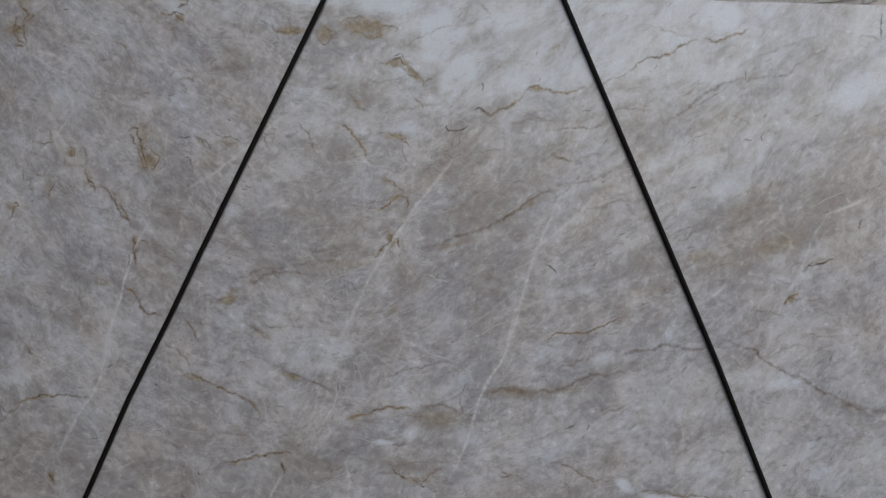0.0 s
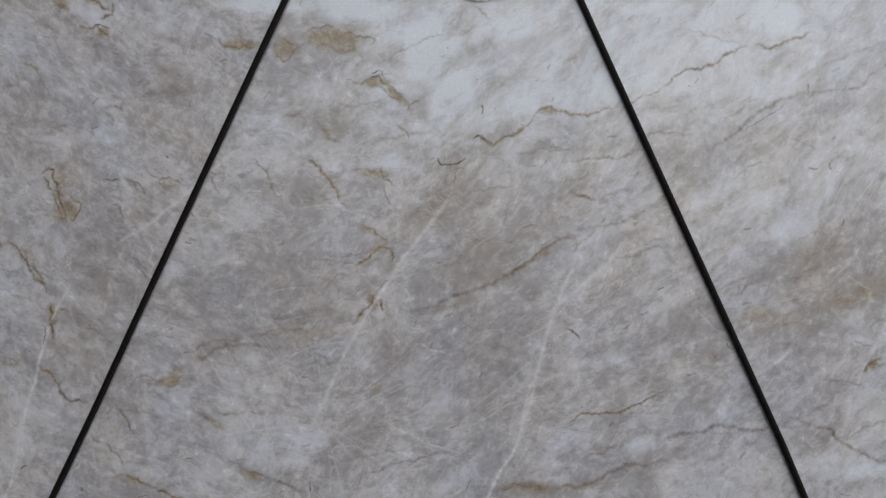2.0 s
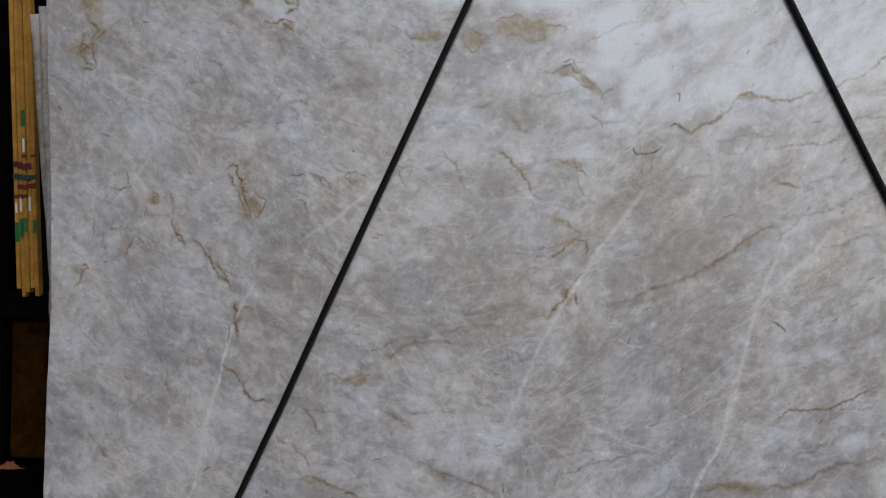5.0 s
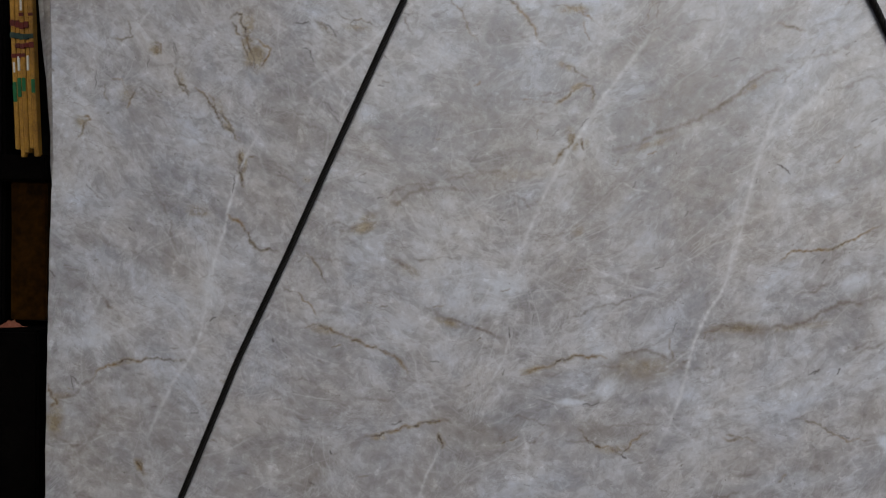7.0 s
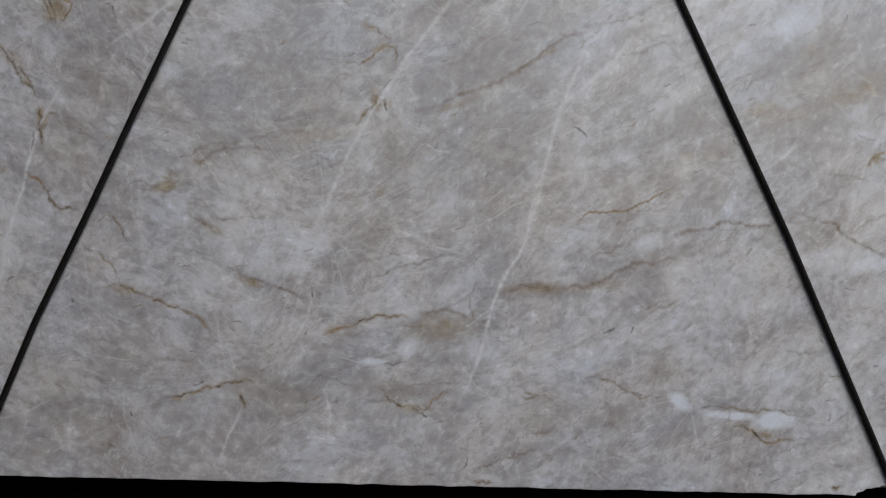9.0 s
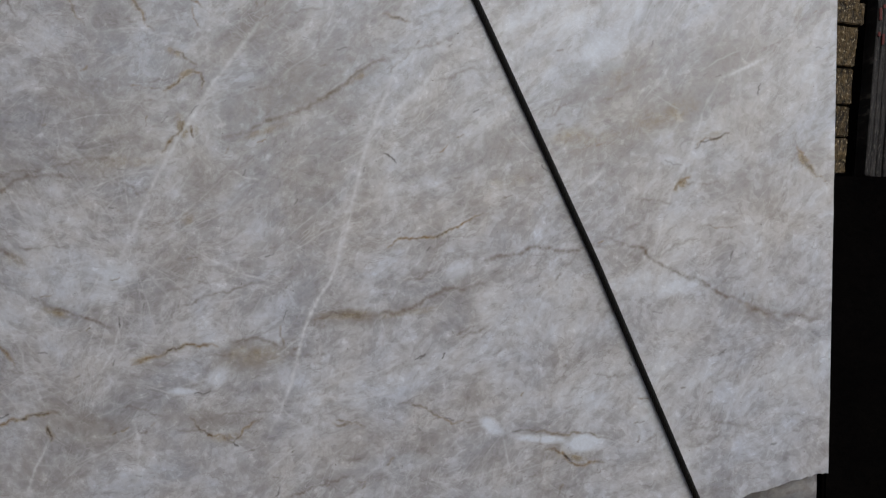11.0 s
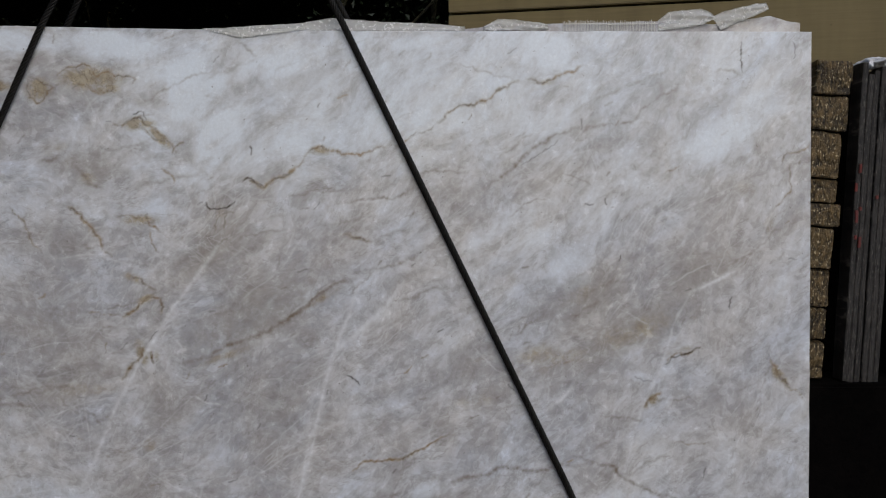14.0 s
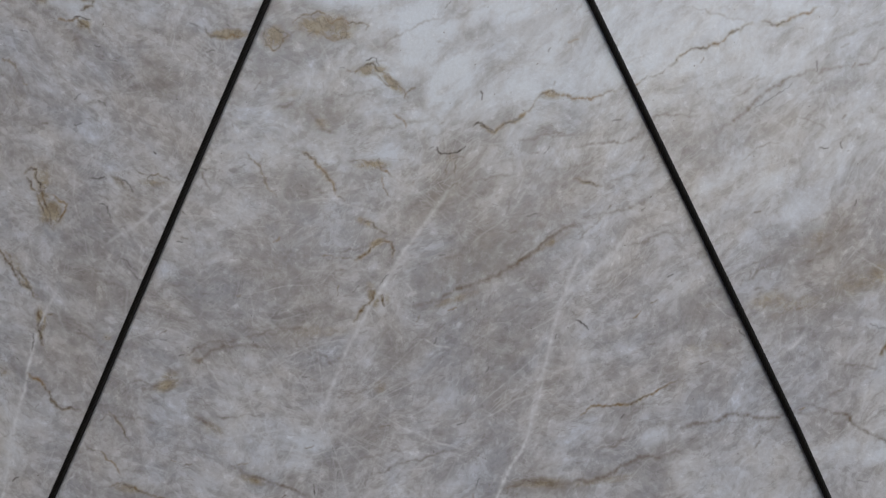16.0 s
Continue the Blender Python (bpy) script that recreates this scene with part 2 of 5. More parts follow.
def splintered(name, dark, mid, light, sx, sz, bump, depth):
    """Split or sawn stone edges: upright splinters, pale glints and dark hollows."""
    m, nt, bsdf, co = fresh(name, 0.6, 0.0, 0.35)
    vec = stretched(nt, co, 0.0, sx, sz)
    lines, glint = noise_tex(nt, vec, 1.0, 4.0, 0.6), noise_tex(nt, vec, 2.1, 3.0, 0.6)
    hollow = noise_tex(nt, co, 26.0, 4.0, 0.65)
    info = nt.nodes.new("ShaderNodeObjectInfo")
    fac = math_node(nt, 'ADD', remap(nt, lines, 0.36, 0.64), math_node(nt, 'MULTIPLY', math_node(nt, 'SUBTRACT', info.outputs["Random"], 0.5), 0.35), True)
    body = blend(nt, fac, dark, mid)
    body = blend(nt, remap(nt, hollow, 0.50, 0.34, 0.0, 0.85), body, dark)
    body = blend(nt, remap(nt, glint, 0.58, 0.68, 0.0, 0.9), body, light)
    nt.links.new(body, bsdf.inputs["Base Color"])
    set_bump(nt, bsdf, math_node(nt, 'ADD', lines, hollow), bump, depth)
    return m


MAT_BROWN = splintered("rough_brown_stone", (0.010, 0.0065, 0.003), (0.135, 0.090, 0.038), (0.52, 0.43, 0.27), 100.0, 48.0, 1.0, 0.010)
MAT_GREY = splintered("dark_grey_stone_edge", (0.006, 0.0052, 0.0048), (0.040, 0.035, 0.032), (0.14, 0.125, 0.11), 260.0, 22.0, 0.8, 0.004)
MAT_YELLOW = mottled("yellow_stone_edge", (0.22, 0.105, 0.012), (0.46, 0.24, 0.030), 26.0, 0.6, bump=0.6, depth=0.004, vary=0.3)
# near-black colour that stands in for deep shade; also backs the wall joints
MAT_NEAR_BLACK = mottled("near_black", (0.0006, 0.0005, 0.0005), (0.0030, 0.0024, 0.0021), 9.0, 0.95, bump=0.8, depth=0.006, spec=0.03)
# amber board: the shade on it is part of this dark base colour
MAT_AMBER = mottled("shaded_amber", (0.004, 0.0015, 0.0002), (0.034, 0.014, 0.0012), 5.0, 0.9, bump=0.6, depth=0.005, spec=0.05)
MAT_GREEN = mottled("green_paint", (0.002, 0.075, 0.022), (0.006, 0.15, 0.05), 40.0, 0.6)
MAT_DKGREEN = mottled("dark_green_paint", (0.006, 0.02, 0.016), (0.015, 0.045, 0.035), 40.0, 0.6)
MAT_RED = mottled("red_paint", (0.055, 0.005, 0.004), (0.15, 0.012, 0.008), 40.0, 0.6)
MAT_WHITE = mottled("white_paint", (0.50, 0.50, 0.46), (0.75, 0.75, 0.70), 40.0, 0.6)
MAT_LEAFRED = mottled("dry_red_leaf", (0.30, 0.085, 0.045), (0.52, 0.20, 0.12), 50.0, 0.7)
MAT_LEAF = mottled("dark_leaf", (0.003, 0.007, 0.002), (0.018, 0.034, 0.007), 9.0, 0.6, vary=0.4)
MAT_BARK = mottled("olive_bark", (0.006, 0.005, 0.002), (0.05, 0.042, 0.014), 20.0, 0.9, bump=1.0, depth=0.01)
# dark surface of the added roof and walls that hold back light
MAT_BLOCKER = mottled("dark_light_blocker", (0.006, 0.006, 0.006), (0.02, 0.018, 0.016), 4.0, 0.9, spec=0.1)


# ---- mesh helpers ----
def mesh_ob(name, bm, mat, smooth=False):
    me = bpy.data.meshes.new(name)
    bm.normal_update()
    bm.to_mesh(me)
    bm.free()
    me.materials.append(mat)
    if smooth:
        me.shade_smooth()
    return new(name, me)


def part(name, bm, mat, parent, label="", smooth=False):
    ob = mesh_ob(name, bm, mat, smooth)
    ob.parent = parent
    if label:
        tagged(ob, label)
    return ob


def empty(name, place, label, category, group="", kind=""):
    ob = new(name)
    ob.location = place
    return tagged(ob, label, category, group, kind)


def box(bm, x0, x1, y0, y1, z0, z1, bevel=0.0, rough=0.0, cuts=0):
    """A bevelled box, its faces cut and roughened where asked."""
    made = bmesh.ops.create_cube(bm, size=1.0, matrix=Matrix.Translation(((x0 + x1) / 2, (y0 + y1) / 2, (z0 + z1) / 2)) @ Matrix.Diagonal((x1 - x0, y1 - y0, z1 - z0, 1)))
    verts = made["verts"]
    if bevel:
        edges = list({e for v in verts for e in v.link_edges})
        verts = bmesh.ops.bevel(bm, geom=edges, offset=bevel, segments=2, affect='EDGES')["verts"]
    if cuts:
        edges = list({e for v in verts for e in v.link_edges})
        bmesh.ops.subdivide_edges(bm, edges=edges, cuts=cuts, use_grid_fill=True)
    if rough:
        for v in bm.verts:
            v.co += Vector(noise.noise_vector(v.co * 17.0)) * rough
    return bm


def tube(bm, path, radius, sides=6):
    """A tube along points; radius a number or a list of one per point."""
    rings, up = [], Vector((0.31, 0.83, 0.46)).normalized()
    for i, p in enumerate(path):
        d = (path[min(i + 1, len(path) - 1)] - path[max(i - 1, 0)]).normalized()
        a = d.cross(up).normalized()
        b = d.cross(a)
        r = radius[i] if isinstance(radius, list) else radius
        rings.append([bm.verts.new(p + (a * math.cos(2 * math.pi * k / sides) + b * math.sin(2 * math.pi * k / sides)) * r) for k in range(sides)])
    for q, r in zip(rings, rings[1:]):
        for k in range(sides):
            bm.faces.new((q[k], q[(k + 1) % sides], r[(k + 1) % sides], r[k]))
    bm.faces.new(rings[0][::-1])
    bm.faces.new(rings[-1])
    return bm


# ---- the setting ----
bm = bmesh.new()
bmesh.ops.create_grid(bm, x_segments=60, y_segments=60, size=40.0)
for v in bm.verts:
    v.co.z += 0.04 * noise.noise(v.co * 0.35) - 0.03
tagged(mesh_ob("ground", bm, MAT_GROUND, True), "dark damp yard dirt under the hanging slab", "ground", kind="structure")

# beige board wall: left end at (0.655, 0.80), turned so that its right part comes nearer
WALL = Matrix.Translation((0.655, 0.80, 0.0)) @ Matrix.Rotation(radians(-14.5), 4, 'Z')
wall = tagged(new("wall_east"), "beige board wall of a low building with wide horizontal panels", "wall", kind="structure")
wall.matrix_world = WALL
for z0, z1 in ((0.0, 0.62), (0.626, 1.24), (1.246, 1.852), (1.858, 2.448), (2.456, 3.06)):
    part("panel", box(bmesh.new(), 0.0, 4.2, 0.0, 0.03, z0, z1, 0.003), MAT_WALL, wall)
part("core", box(bmesh.new(), 0.004, 4.196, 0.028, 0.20, 0.0, 3.05), MAT_NEAR_BLACK, wall, "dark wall core showing in the panel joints")

# added dark roof and walls that block sky light and close the place behind the slabs
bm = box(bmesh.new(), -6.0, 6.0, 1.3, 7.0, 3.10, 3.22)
tagged(mesh_ob("ceiling", bm, MAT_BLOCKER), "unseen dark roof added to keep sky light off the back", "ceiling", kind="structure")
tagged(mesh_ob("blocker_north", box(bmesh.new(), -6.0, 6.0, 6.9, 7.0, -0.1, 3.10), MAT_BLOCKER), "dark back wall added to shut out light behind the slabs", "wall", kind="structure")
# unseen wall: cuts sky light from the left so that end of the slab darkens
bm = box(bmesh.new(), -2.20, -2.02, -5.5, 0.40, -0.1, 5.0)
tagged(mesh_ob("blocker_side", bm, MAT_BLOCKER), "unseen dark wall added to dim the slab's left end", "wall", kind="structure")
tagged(mesh_ob("blocker_west", box(bmesh.new(), -6.1, -6.0, 0.6, 7.0, -0.1, 3.10), MAT_BLOCKER), "unseen dark side wall added to shut out light behind the slabs", "wall", kind="structure")

# ---- the main slab ----
LEFT, RIGHT, LOW, HIGH, THICK = -1.550, 1.552, 0.456, 2.256, 0.030
STEP = 0.0022
NU, NV = int((RIGHT - LEFT) / STEP), int((HIGH - LOW) / STEP)


def wobble(s, seed, amount, scale):
    return np.array([amount * noise.fractal(Vector((float(a) * scale, seed, 0.0)), 1.0, 2.0, 4) for a in s])


us, vs = np.linspace(LEFT, RIGHT, NU + 1), np.linspace(LOW, HIGH, NV + 1)
left_edge = LEFT + 0.004 + np.interp(vs, (0.45, 0.80, 1.10, 1.38, 1.70, 2.0, 2.26), (-0.002, 0.0, 0.004, 0.012, 0.006, -0.010, -0.02)) + wobble(vs, 3.0, 0.0025, 9.0)
right_edge = RIGHT + wobble(vs, 5.0, 0.0009, 14.0)
top_edge = HIGH + np.interp(us, (-1.55, -1.19, -0.45, 0.0, 0.4, 1.55), (0.024, 0.021, 0.016, 0.007, 0.002, -0.003)) + wobble(us, 7.0, 0.0012, 8.0)
low_edge = LOW + wobble(us, 9.0, 0.003, 10.0) + np.interp(us, (1.118, 1.145, 1.22, 1.30, 1.38, 1.46, 1.552), (0.0, 0.022, 0.022, 0.040, 0.064, 0.088, 0.116)) \
    + np.where(us > 1.12, wobble(us, 11.0, 0.009, 30.0), 0.0)
fu, fv = (us - LEFT) / (RIGHT - LEFT), (vs - LOW) / (HIGH - LOW)
GX = left_edge[:, None] * (1 - fu)[None, :] + right_edge[:, None] * fu[None, :]
GZ = low_edge[None, :] * (1 - fv)[:, None] + top_edge[None, :] * fv[:, None]

FIELDS = {k: np.zeros(GX.shape, np.float32) for k in "owbdcgh"}
vein_rng = random.Random(11)


def vein(kind, width, strength, *xz):
    """One vein of the stone through a few points: broken, wandering, of uneven width (mm)."""
    pts = [np.array(xz[i:i + 2]) for i in range(0, len(xz), 2)]
    wander = 0.17 if kind in "obd" else 0.05
    while len(pts) < 200 and max(np.hypot(*(b - a)) for a, b in zip(pts, pts[1:])) > 0.007:
        out = [pts[0]]
        for a, b in zip(pts, pts[1:]):
            d = b - a
            size = min(np.hypot(*d), 0.045) / max(np.hypot(*d), 1e-6)
            out += [(a + b) / 2 + np.array((-d[1], d[0])) * size * vein_rng.uniform(-wander, wander), b]
        pts = out
    field, w0 = FIELDS[kind], width * 0.001 * (0.60 if kind in "od" else 0.55 if kind == "w" else 0.85)
    n = len(pts) - 1
    seed = vein_rng.uniform(0, 90)
    runs = [(pts, 0)]
    if kind == "o":
        # a thin companion that leaves the vein and joins it again
        off = [width * 0.0022 * noise.noise(Vector((seed, i * 0.23, 0.0))) for i in range(n + 1)]
        runs.append(([p + np.array((0.7 * o, o)) for p, o in zip(pts, off)], 1))
    for run, r in runs:
        for i, (a, b) in enumerate(zip(run, run[1:])):
            ends = min(1.0, 0.35 + 3.0 * min(i + 1, n - i) / n)
            swell = 0.5 + 0.5 * noise.noise(Vector((seed, i * 0.31, 3.0 + r))) + 0.35 * noise.noise(Vector((seed, i * 1.1, 7.0)))
            w = w0 * (0.45 + 0.95 * min(max(swell, 0.0), 1.0)) * (0.6 if r else 1.0)
            s = min(1.15, strength * 1.5) * (0.35 + 0.75 * min(max(swell + 0.1, 0.0), 1.0)) * ends * (0.65 if r else 1.0)
            if kind == "d":
                s = max(s, 0.8 * strength)
            reach = 3.0 * max(w, 2.8 * w0) + STEP
            i0, i1 = np.searchsorted(us, (min(a[0], b[0]) - reach - 0.02, max(a[0], b[0]) + reach + 0.02))
            j0, j1 = np.searchsorted(vs, (min(a[1], b[1]) - reach - 0.03, max(a[1], b[1]) + reach + 0.02)) if a[1] > 0.75 or a[0] < 1.0 else np.searchsorted(vs, (min(a[1], b[1]) - reach - 0.09, max(a[1], b[1]) + reach + 0.02))
            if i1 <= i0 or j1 <= j0:
                continue
            x, z = GX[j0:j1, i0:i1], GZ[j0:j1, i0:i1]
            d = b - a
            t = np.clip(((x - a[0]) * d[0] + (z - a[1]) * d[1]) / max(d @ d, 1e-9), 0, 1)
            r2 = (x - a[0] - t * d[0]) ** 2 + (z - a[1] - t * d[1]) ** 2
            field[j0:j1, i0:i1] = np.maximum(field[j0:j1, i0:i1], s * np.exp(-r2 / (w * w + (0.35 * STEP) ** 2)))
            if kind == "o" and r == 0:
                halo = FIELDS["h"]
                halo[j0:j1, i0:i1] = np.maximum(halo[j0:j1, i0:i1], 0.45 * s * np.exp(-r2 / (2.8 * w0) ** 2))


def stain(x, z, rx, rz, turn, strength):
    """A tan iron stain in the stone."""
    a = radians(turn)
    dx, dz = GX - x, GZ - z
    p, q = dx * math.cos(a) + dz * math.sin(a), dz * math.cos(a) - dx * math.sin(a)
    FIELDS["h"] = np.maximum(FIELDS["h"], (strength * np.exp(-((p / rx) ** 2 + (q / rz) ** 2))).astype(np.float32))


def zone(kind, x, z, rx, rz, turn, strength):
    """A soft cloud of colour in the stone (c: cool white, g: warm grey); broad ones also carry light falloff."""
    a = radians(turn)
    dx, dz = GX - x, GZ - z
    p, q = dx * math.cos(a) + dz * math.sin(a), dz * math.cos(a) - dx * math.sin(a)
    FIELDS[kind] = np.maximum(FIELDS[kind], (strength * np.exp(-((p / rx) ** 2 + (q / rz) ** 2) ** 1.3)).astype(np.float32))


vein("b", 6, 0.5, -1.141, 2.277, -1.117, 2.259, -1.097, 2.244)
vein("b", 6, 0.45, -1.040, 2.265, -1.008, 2.225, -0.969, 2.195)
vein("o", 4, 0.7, -0.986, 2.274, -0.955, 2.267, -0.916, 2.240, -0.885, 2.218, -0.859, 2.210)
vein("o", 4, 0.7, -0.859, 2.230, -0.859, 2.200, -0.892, 2.188)
vein("o", 4, 0.7, -0.945, 2.166, -0.899, 2.170, -0.884, 2.155, -0.863, 2.132)
vein("d", 3, 0.6, -0.910, 2.170, -0.864, 2.166)
vein("b", 5, 0.4, -0.847, 2.233, -0.817, 2.265, -0.772, 2.270)
vein("o", 4, 0.6, -1.099, 2.068, -1.082, 2.065, -1.061, 2.036)
vein("b", 4, 0.3, -1.061, 2.036, -1.018, 1.964)
vein("b", 6, 0.4, -0.887, 1.943, -0.857, 1.954, -0.834, 1.948, -0.812, 1.981)
vein("d", 2, 0.5, -0.849, 1.959, -0.826, 1.944)
vein("o", 4, 0.75, -0.566, 2.142, -0.550, 2.118, -0.513, 2.113, -0.498, 2.123, -0.461, 2.116)
vein("d", 2, 0.5, -0.509, 2.148, -0.502, 2.142)
vein("o", 3, 0.65, -0.414, 2.145, -0.416, 2.116, -0.409, 2.094, -0.391, 2.080, -0.372, 2.094, -0.365, 2.109, -0.350, 2.119, -0.380, 2.131, -0.395, 2.142, -0.414, 2.145)
vein("o", 3, 0.7, -0.339, 2.148, -0.321, 2.163, -0.292, 2.168, -0.278, 2.178, -0.255, 2.168, -0.240, 2.146, -0.219, 2.158, -0.196, 2.146, -0.182, 2.149, -0.145, 2.139, -0.152, 2.129)
vein("o", 3, 0.55, -0.291, 2.131, -0.262, 2.120, -0.232, 2.102, -0.196, 2.106, -0.203, 2.132)
vein("o", 3, 0.5, -0.292, 2.163, -0.270, 2.149, -0.262, 2.124)
vein("o", 4, 0.85, -0.201, 2.030, -0.179, 2.023, -0.161, 2.038, -0.136, 2.045, -0.121, 2.024, -0.092, 2.009, -0.070, 1.988, -0.047, 1.956)
vein("d", 3, 0.7, -0.151, 2.052, -0.126, 2.057, -0.119, 2.038)
vein("o", 3, 0.6, -0.136, 2.031, -0.106, 1.995, -0.070, 1.981)
vein("o", 3, 0.6, -0.055, 1.956, -0.043, 1.974, -0.029, 1.981)
vein("b", 5, 0.45, -0.391, 1.934, -0.346, 1.942, -0.329, 1.954)
vein("b", 6, 0.5, -0.295, 1.920, -0.272, 1.892, -0.235, 1.870)
vein("o", 3, 0.5, -0.083, 1.916, -0.061, 1.901, -0.053, 1.880)
vein("w", 9, 0.55, -0.347, 1.978, -0.434, 1.897, -0.522, 1.837, -0.581, 1.785, -0.655, 1.718, -0.744, 1.643, -0.819, 1.597)
vein("o", 4, 0.9, -0.329, 1.825, -0.303, 1.814, -0.277, 1.783, -0.255, 1.761, -0.236, 1.725, -0.210, 1.697)
vein("o", 3, 0.6, -0.197, 1.796, -0.146, 1.792, -0.124, 1.800, -0.116, 1.774, -0.065, 1.743)
vein("o", 3, 0.5, -0.116, 1.764, -0.093, 1.706)
vein("o", 3, 0.5, -0.463, 1.824, -0.440, 1.795, -0.417, 1.759, -0.386, 1.708)
vein("o", 3, 0.4, -0.762, 1.802, -0.731, 1.768, -0.700, 1.732)
vein("o", 3, 0.5, -0.708, 1.739, -0.723, 1.754, -0.694, 1.769, -0.648, 1.747)
vein("d", 3, 0.7, -0.868, 1.759, -0.850, 1.756, -0.834, 1.762)
vein("b", 5, 0.6, -0.822, 1.767, -0.792, 1.752, -0.773, 1.728)
vein("d", 3, 0.5, -0.792, 1.757, -0.761, 1.723)
vein("o", 4, 0.85, -1.045, 1.773, -1.030, 1.786, -1.014, 1.783, -1.018, 1.763, -1.005, 1.727, -0.989, 1.682, -0.976, 1.638)
vein("o", 3, 0.7, -1.040, 1.763, -1.029, 1.734, -1.008, 1.697, -0.991, 1.645)
vein("o", 3, 0.75, -0.982, 1.719, -0.951, 1.698, -0.935, 1.691, -0.950, 1.661, -0.965, 1.638)
vein("d", 3, 0.6, -0.848, 1.692, -0.828, 1.685, -0.820, 1.656)
vein("b", 3, 0.4, -0.813, 1.663, -0.774, 1.657)
vein("b", 4, 0.5, -0.581, 1.771, -0.558, 1.727)
vein("d", 3, 0.8, -0.705, 1.826, -0.699, 1.820)
vein("o", 3, 0.55, -1.197, 1.621, -1.181, 1.589, -1.157, 1.557)
vein("o", 4, 0.65, -1.103, 1.573, -1.086, 1.531, -1.070, 1.502, -1.039, 1.473, -1.015, 1.444)
vein("b", 4, 0.35, -1.203, 1.521, -1.163, 1.507, -1.124, 1.501)
vein("b", 4, 0.4, -1.086, 1.509, -1.047, 1.502, -1.016, 1.488)
vein("o", 5, 0.9, -1.006, 1.399, -1.014, 1.384, -1.016, 1.362, -1.005, 1.325)
vein("d", 3, 0.6, -1.028, 1.339, -1.035, 1.309)
vein("w", 8, 0.7, -0.962, 1.475, -0.991, 1.422, -1.021, 1.354, -1.042, 1.279, -1.056, 1.204, -1.085, 1.114, -1.096, 1.039)
vein("o", 4, 0.7, -1.049, 1.252, -1.010, 1.228, -0.986, 1.192, -0.955, 1.156, -0.909, 1.155)
vein("o", 3, 0.6, -0.833, 1.153, -0.809, 1.124, -0.793, 1.103, -0.781, 1.074)
vein("b", 4, 0.35, -0.883, 1.381, -0.852, 1.359)
vein("d", 2, 0.4, -0.780, 1.531, -0.741, 1.495)
vein("b", 4, 0.5, -0.750, 1.186, -0.743, 1.212, -0.712, 1.209, -0.675, 1.206, -0.645, 1.241)
vein("b", 5, 0.45, -0.616, 1.293, -0.593, 1.279, -0.571, 1.302, -0.527, 1.325, -0.453, 1.327, -0.393, 1.315)
vein("b", 5, 0.35, -0.483, 1.370, -0.394, 1.355, -0.320, 1.368, -0.305, 1.358)
vein("o", 4, 1, -0.185, 1.545, -0.156, 1.561, -0.127, 1.590)
vein("o", 3, 0.55, -0.127, 1.594, -0.091, 1.591, -0.083, 1.569, -0.090, 1.548)
vein("o", 3, 0.35, -0.280, 1.558, -0.236, 1.551, -0.185, 1.545)
vein("o", 3, 0.55, -0.172, 1.654, -0.150, 1.643, -0.128, 1.626, -0.099, 1.612)
vein("d", 2, 0.5, -0.097, 1.509, -0.111, 1.497, -0.121, 1.482)
vein("o", 4, 0.9, -0.135, 1.467, -0.139, 1.445, -0.153, 1.431, -0.168, 1.416, -0.189, 1.386)
vein("o", 3, 0.8, -0.117, 1.453, -0.110, 1.427)
vein("w", 9, 0.6, 0.065, 1.738, 0.009, 1.658, -0.062, 1.563, -0.097, 1.504, -0.139, 1.438, -0.188, 1.350, -0.230, 1.262, -0.272, 1.159, -0.300, 1.100)
vein("b", 4, 0.4, -0.312, 1.332, -0.260, 1.297, -0.245, 1.269)
vein("d", 3, 0.85, 0.027, 1.831, 0.037, 1.814, 0.070, 1.817, 0.099, 1.832)
vein("o", 3, 0.5, 0.063, 1.814, 0.052, 1.781, 0.050, 1.762)
vein("o", 3, 0.4, 0.078, 1.810, 0.071, 1.767)
vein("d", 3, 0.7, 0.119, 1.886, 0.133, 1.892, 0.148, 1.882, 0.174, 1.868)
vein("o", 4, 0.95, 0.119, 1.886, 0.133, 1.892, 0.148, 1.882, 0.174, 1.868, 0.190, 1.883, 0.233, 1.898, 0.254, 1.919, 0.274, 1.945)
vein("o", 4, 0.75, 0.274, 1.945, 0.295, 1.965, 0.316, 1.970, 0.338, 1.960, 0.373, 1.949, 0.429, 1.954, 0.477, 1.967)
vein("o", 3, 0.4, 0.477, 1.967, 0.533, 1.986, 0.581, 2.008, 0.608, 2.029)
vein("o", 4, 1, 0.608, 2.029, 0.629, 2.048, 0.649, 2.060, 0.683, 2.072, 0.717, 2.082, 0.751, 2.100, 0.785, 2.115, 0.812, 2.133)
vein("o", 4, 0.7, 0.839, 2.136, 0.873, 2.125, 0.900, 2.136, 0.934, 2.154, 0.974, 2.171)
vein("b", 3, 0.35, 0.633, 2.170, 0.716, 2.156, 0.785, 2.143, 0.812, 2.133)
vein("d", 4, 1, 0.139, 1.970, 0.141, 1.950)
vein("b", 4, 0.4, 0.105, 2.236, 0.134, 2.212, 0.156, 2.197)
vein("b", 4, 0.4, 0.555, 1.895, 0.603, 1.909, 0.679, 1.907)
vein("b", 5, 0.6, 0.721, 1.855, 0.775, 1.897, 0.816, 1.933, 0.856, 1.968, 0.896, 1.992, 1.003, 2.018)
vein("b", 4, 0.4, 0.761, 1.939, 0.815, 1.982, 0.842, 1.996)
vein("b", 4, 0.4, 0.234, 1.848, 0.290, 1.863, 0.346, 1.857, 0.388, 1.864)
vein("b", 4, 0.4, 0.108, 1.739, 0.164, 1.754, 0.235, 1.762)
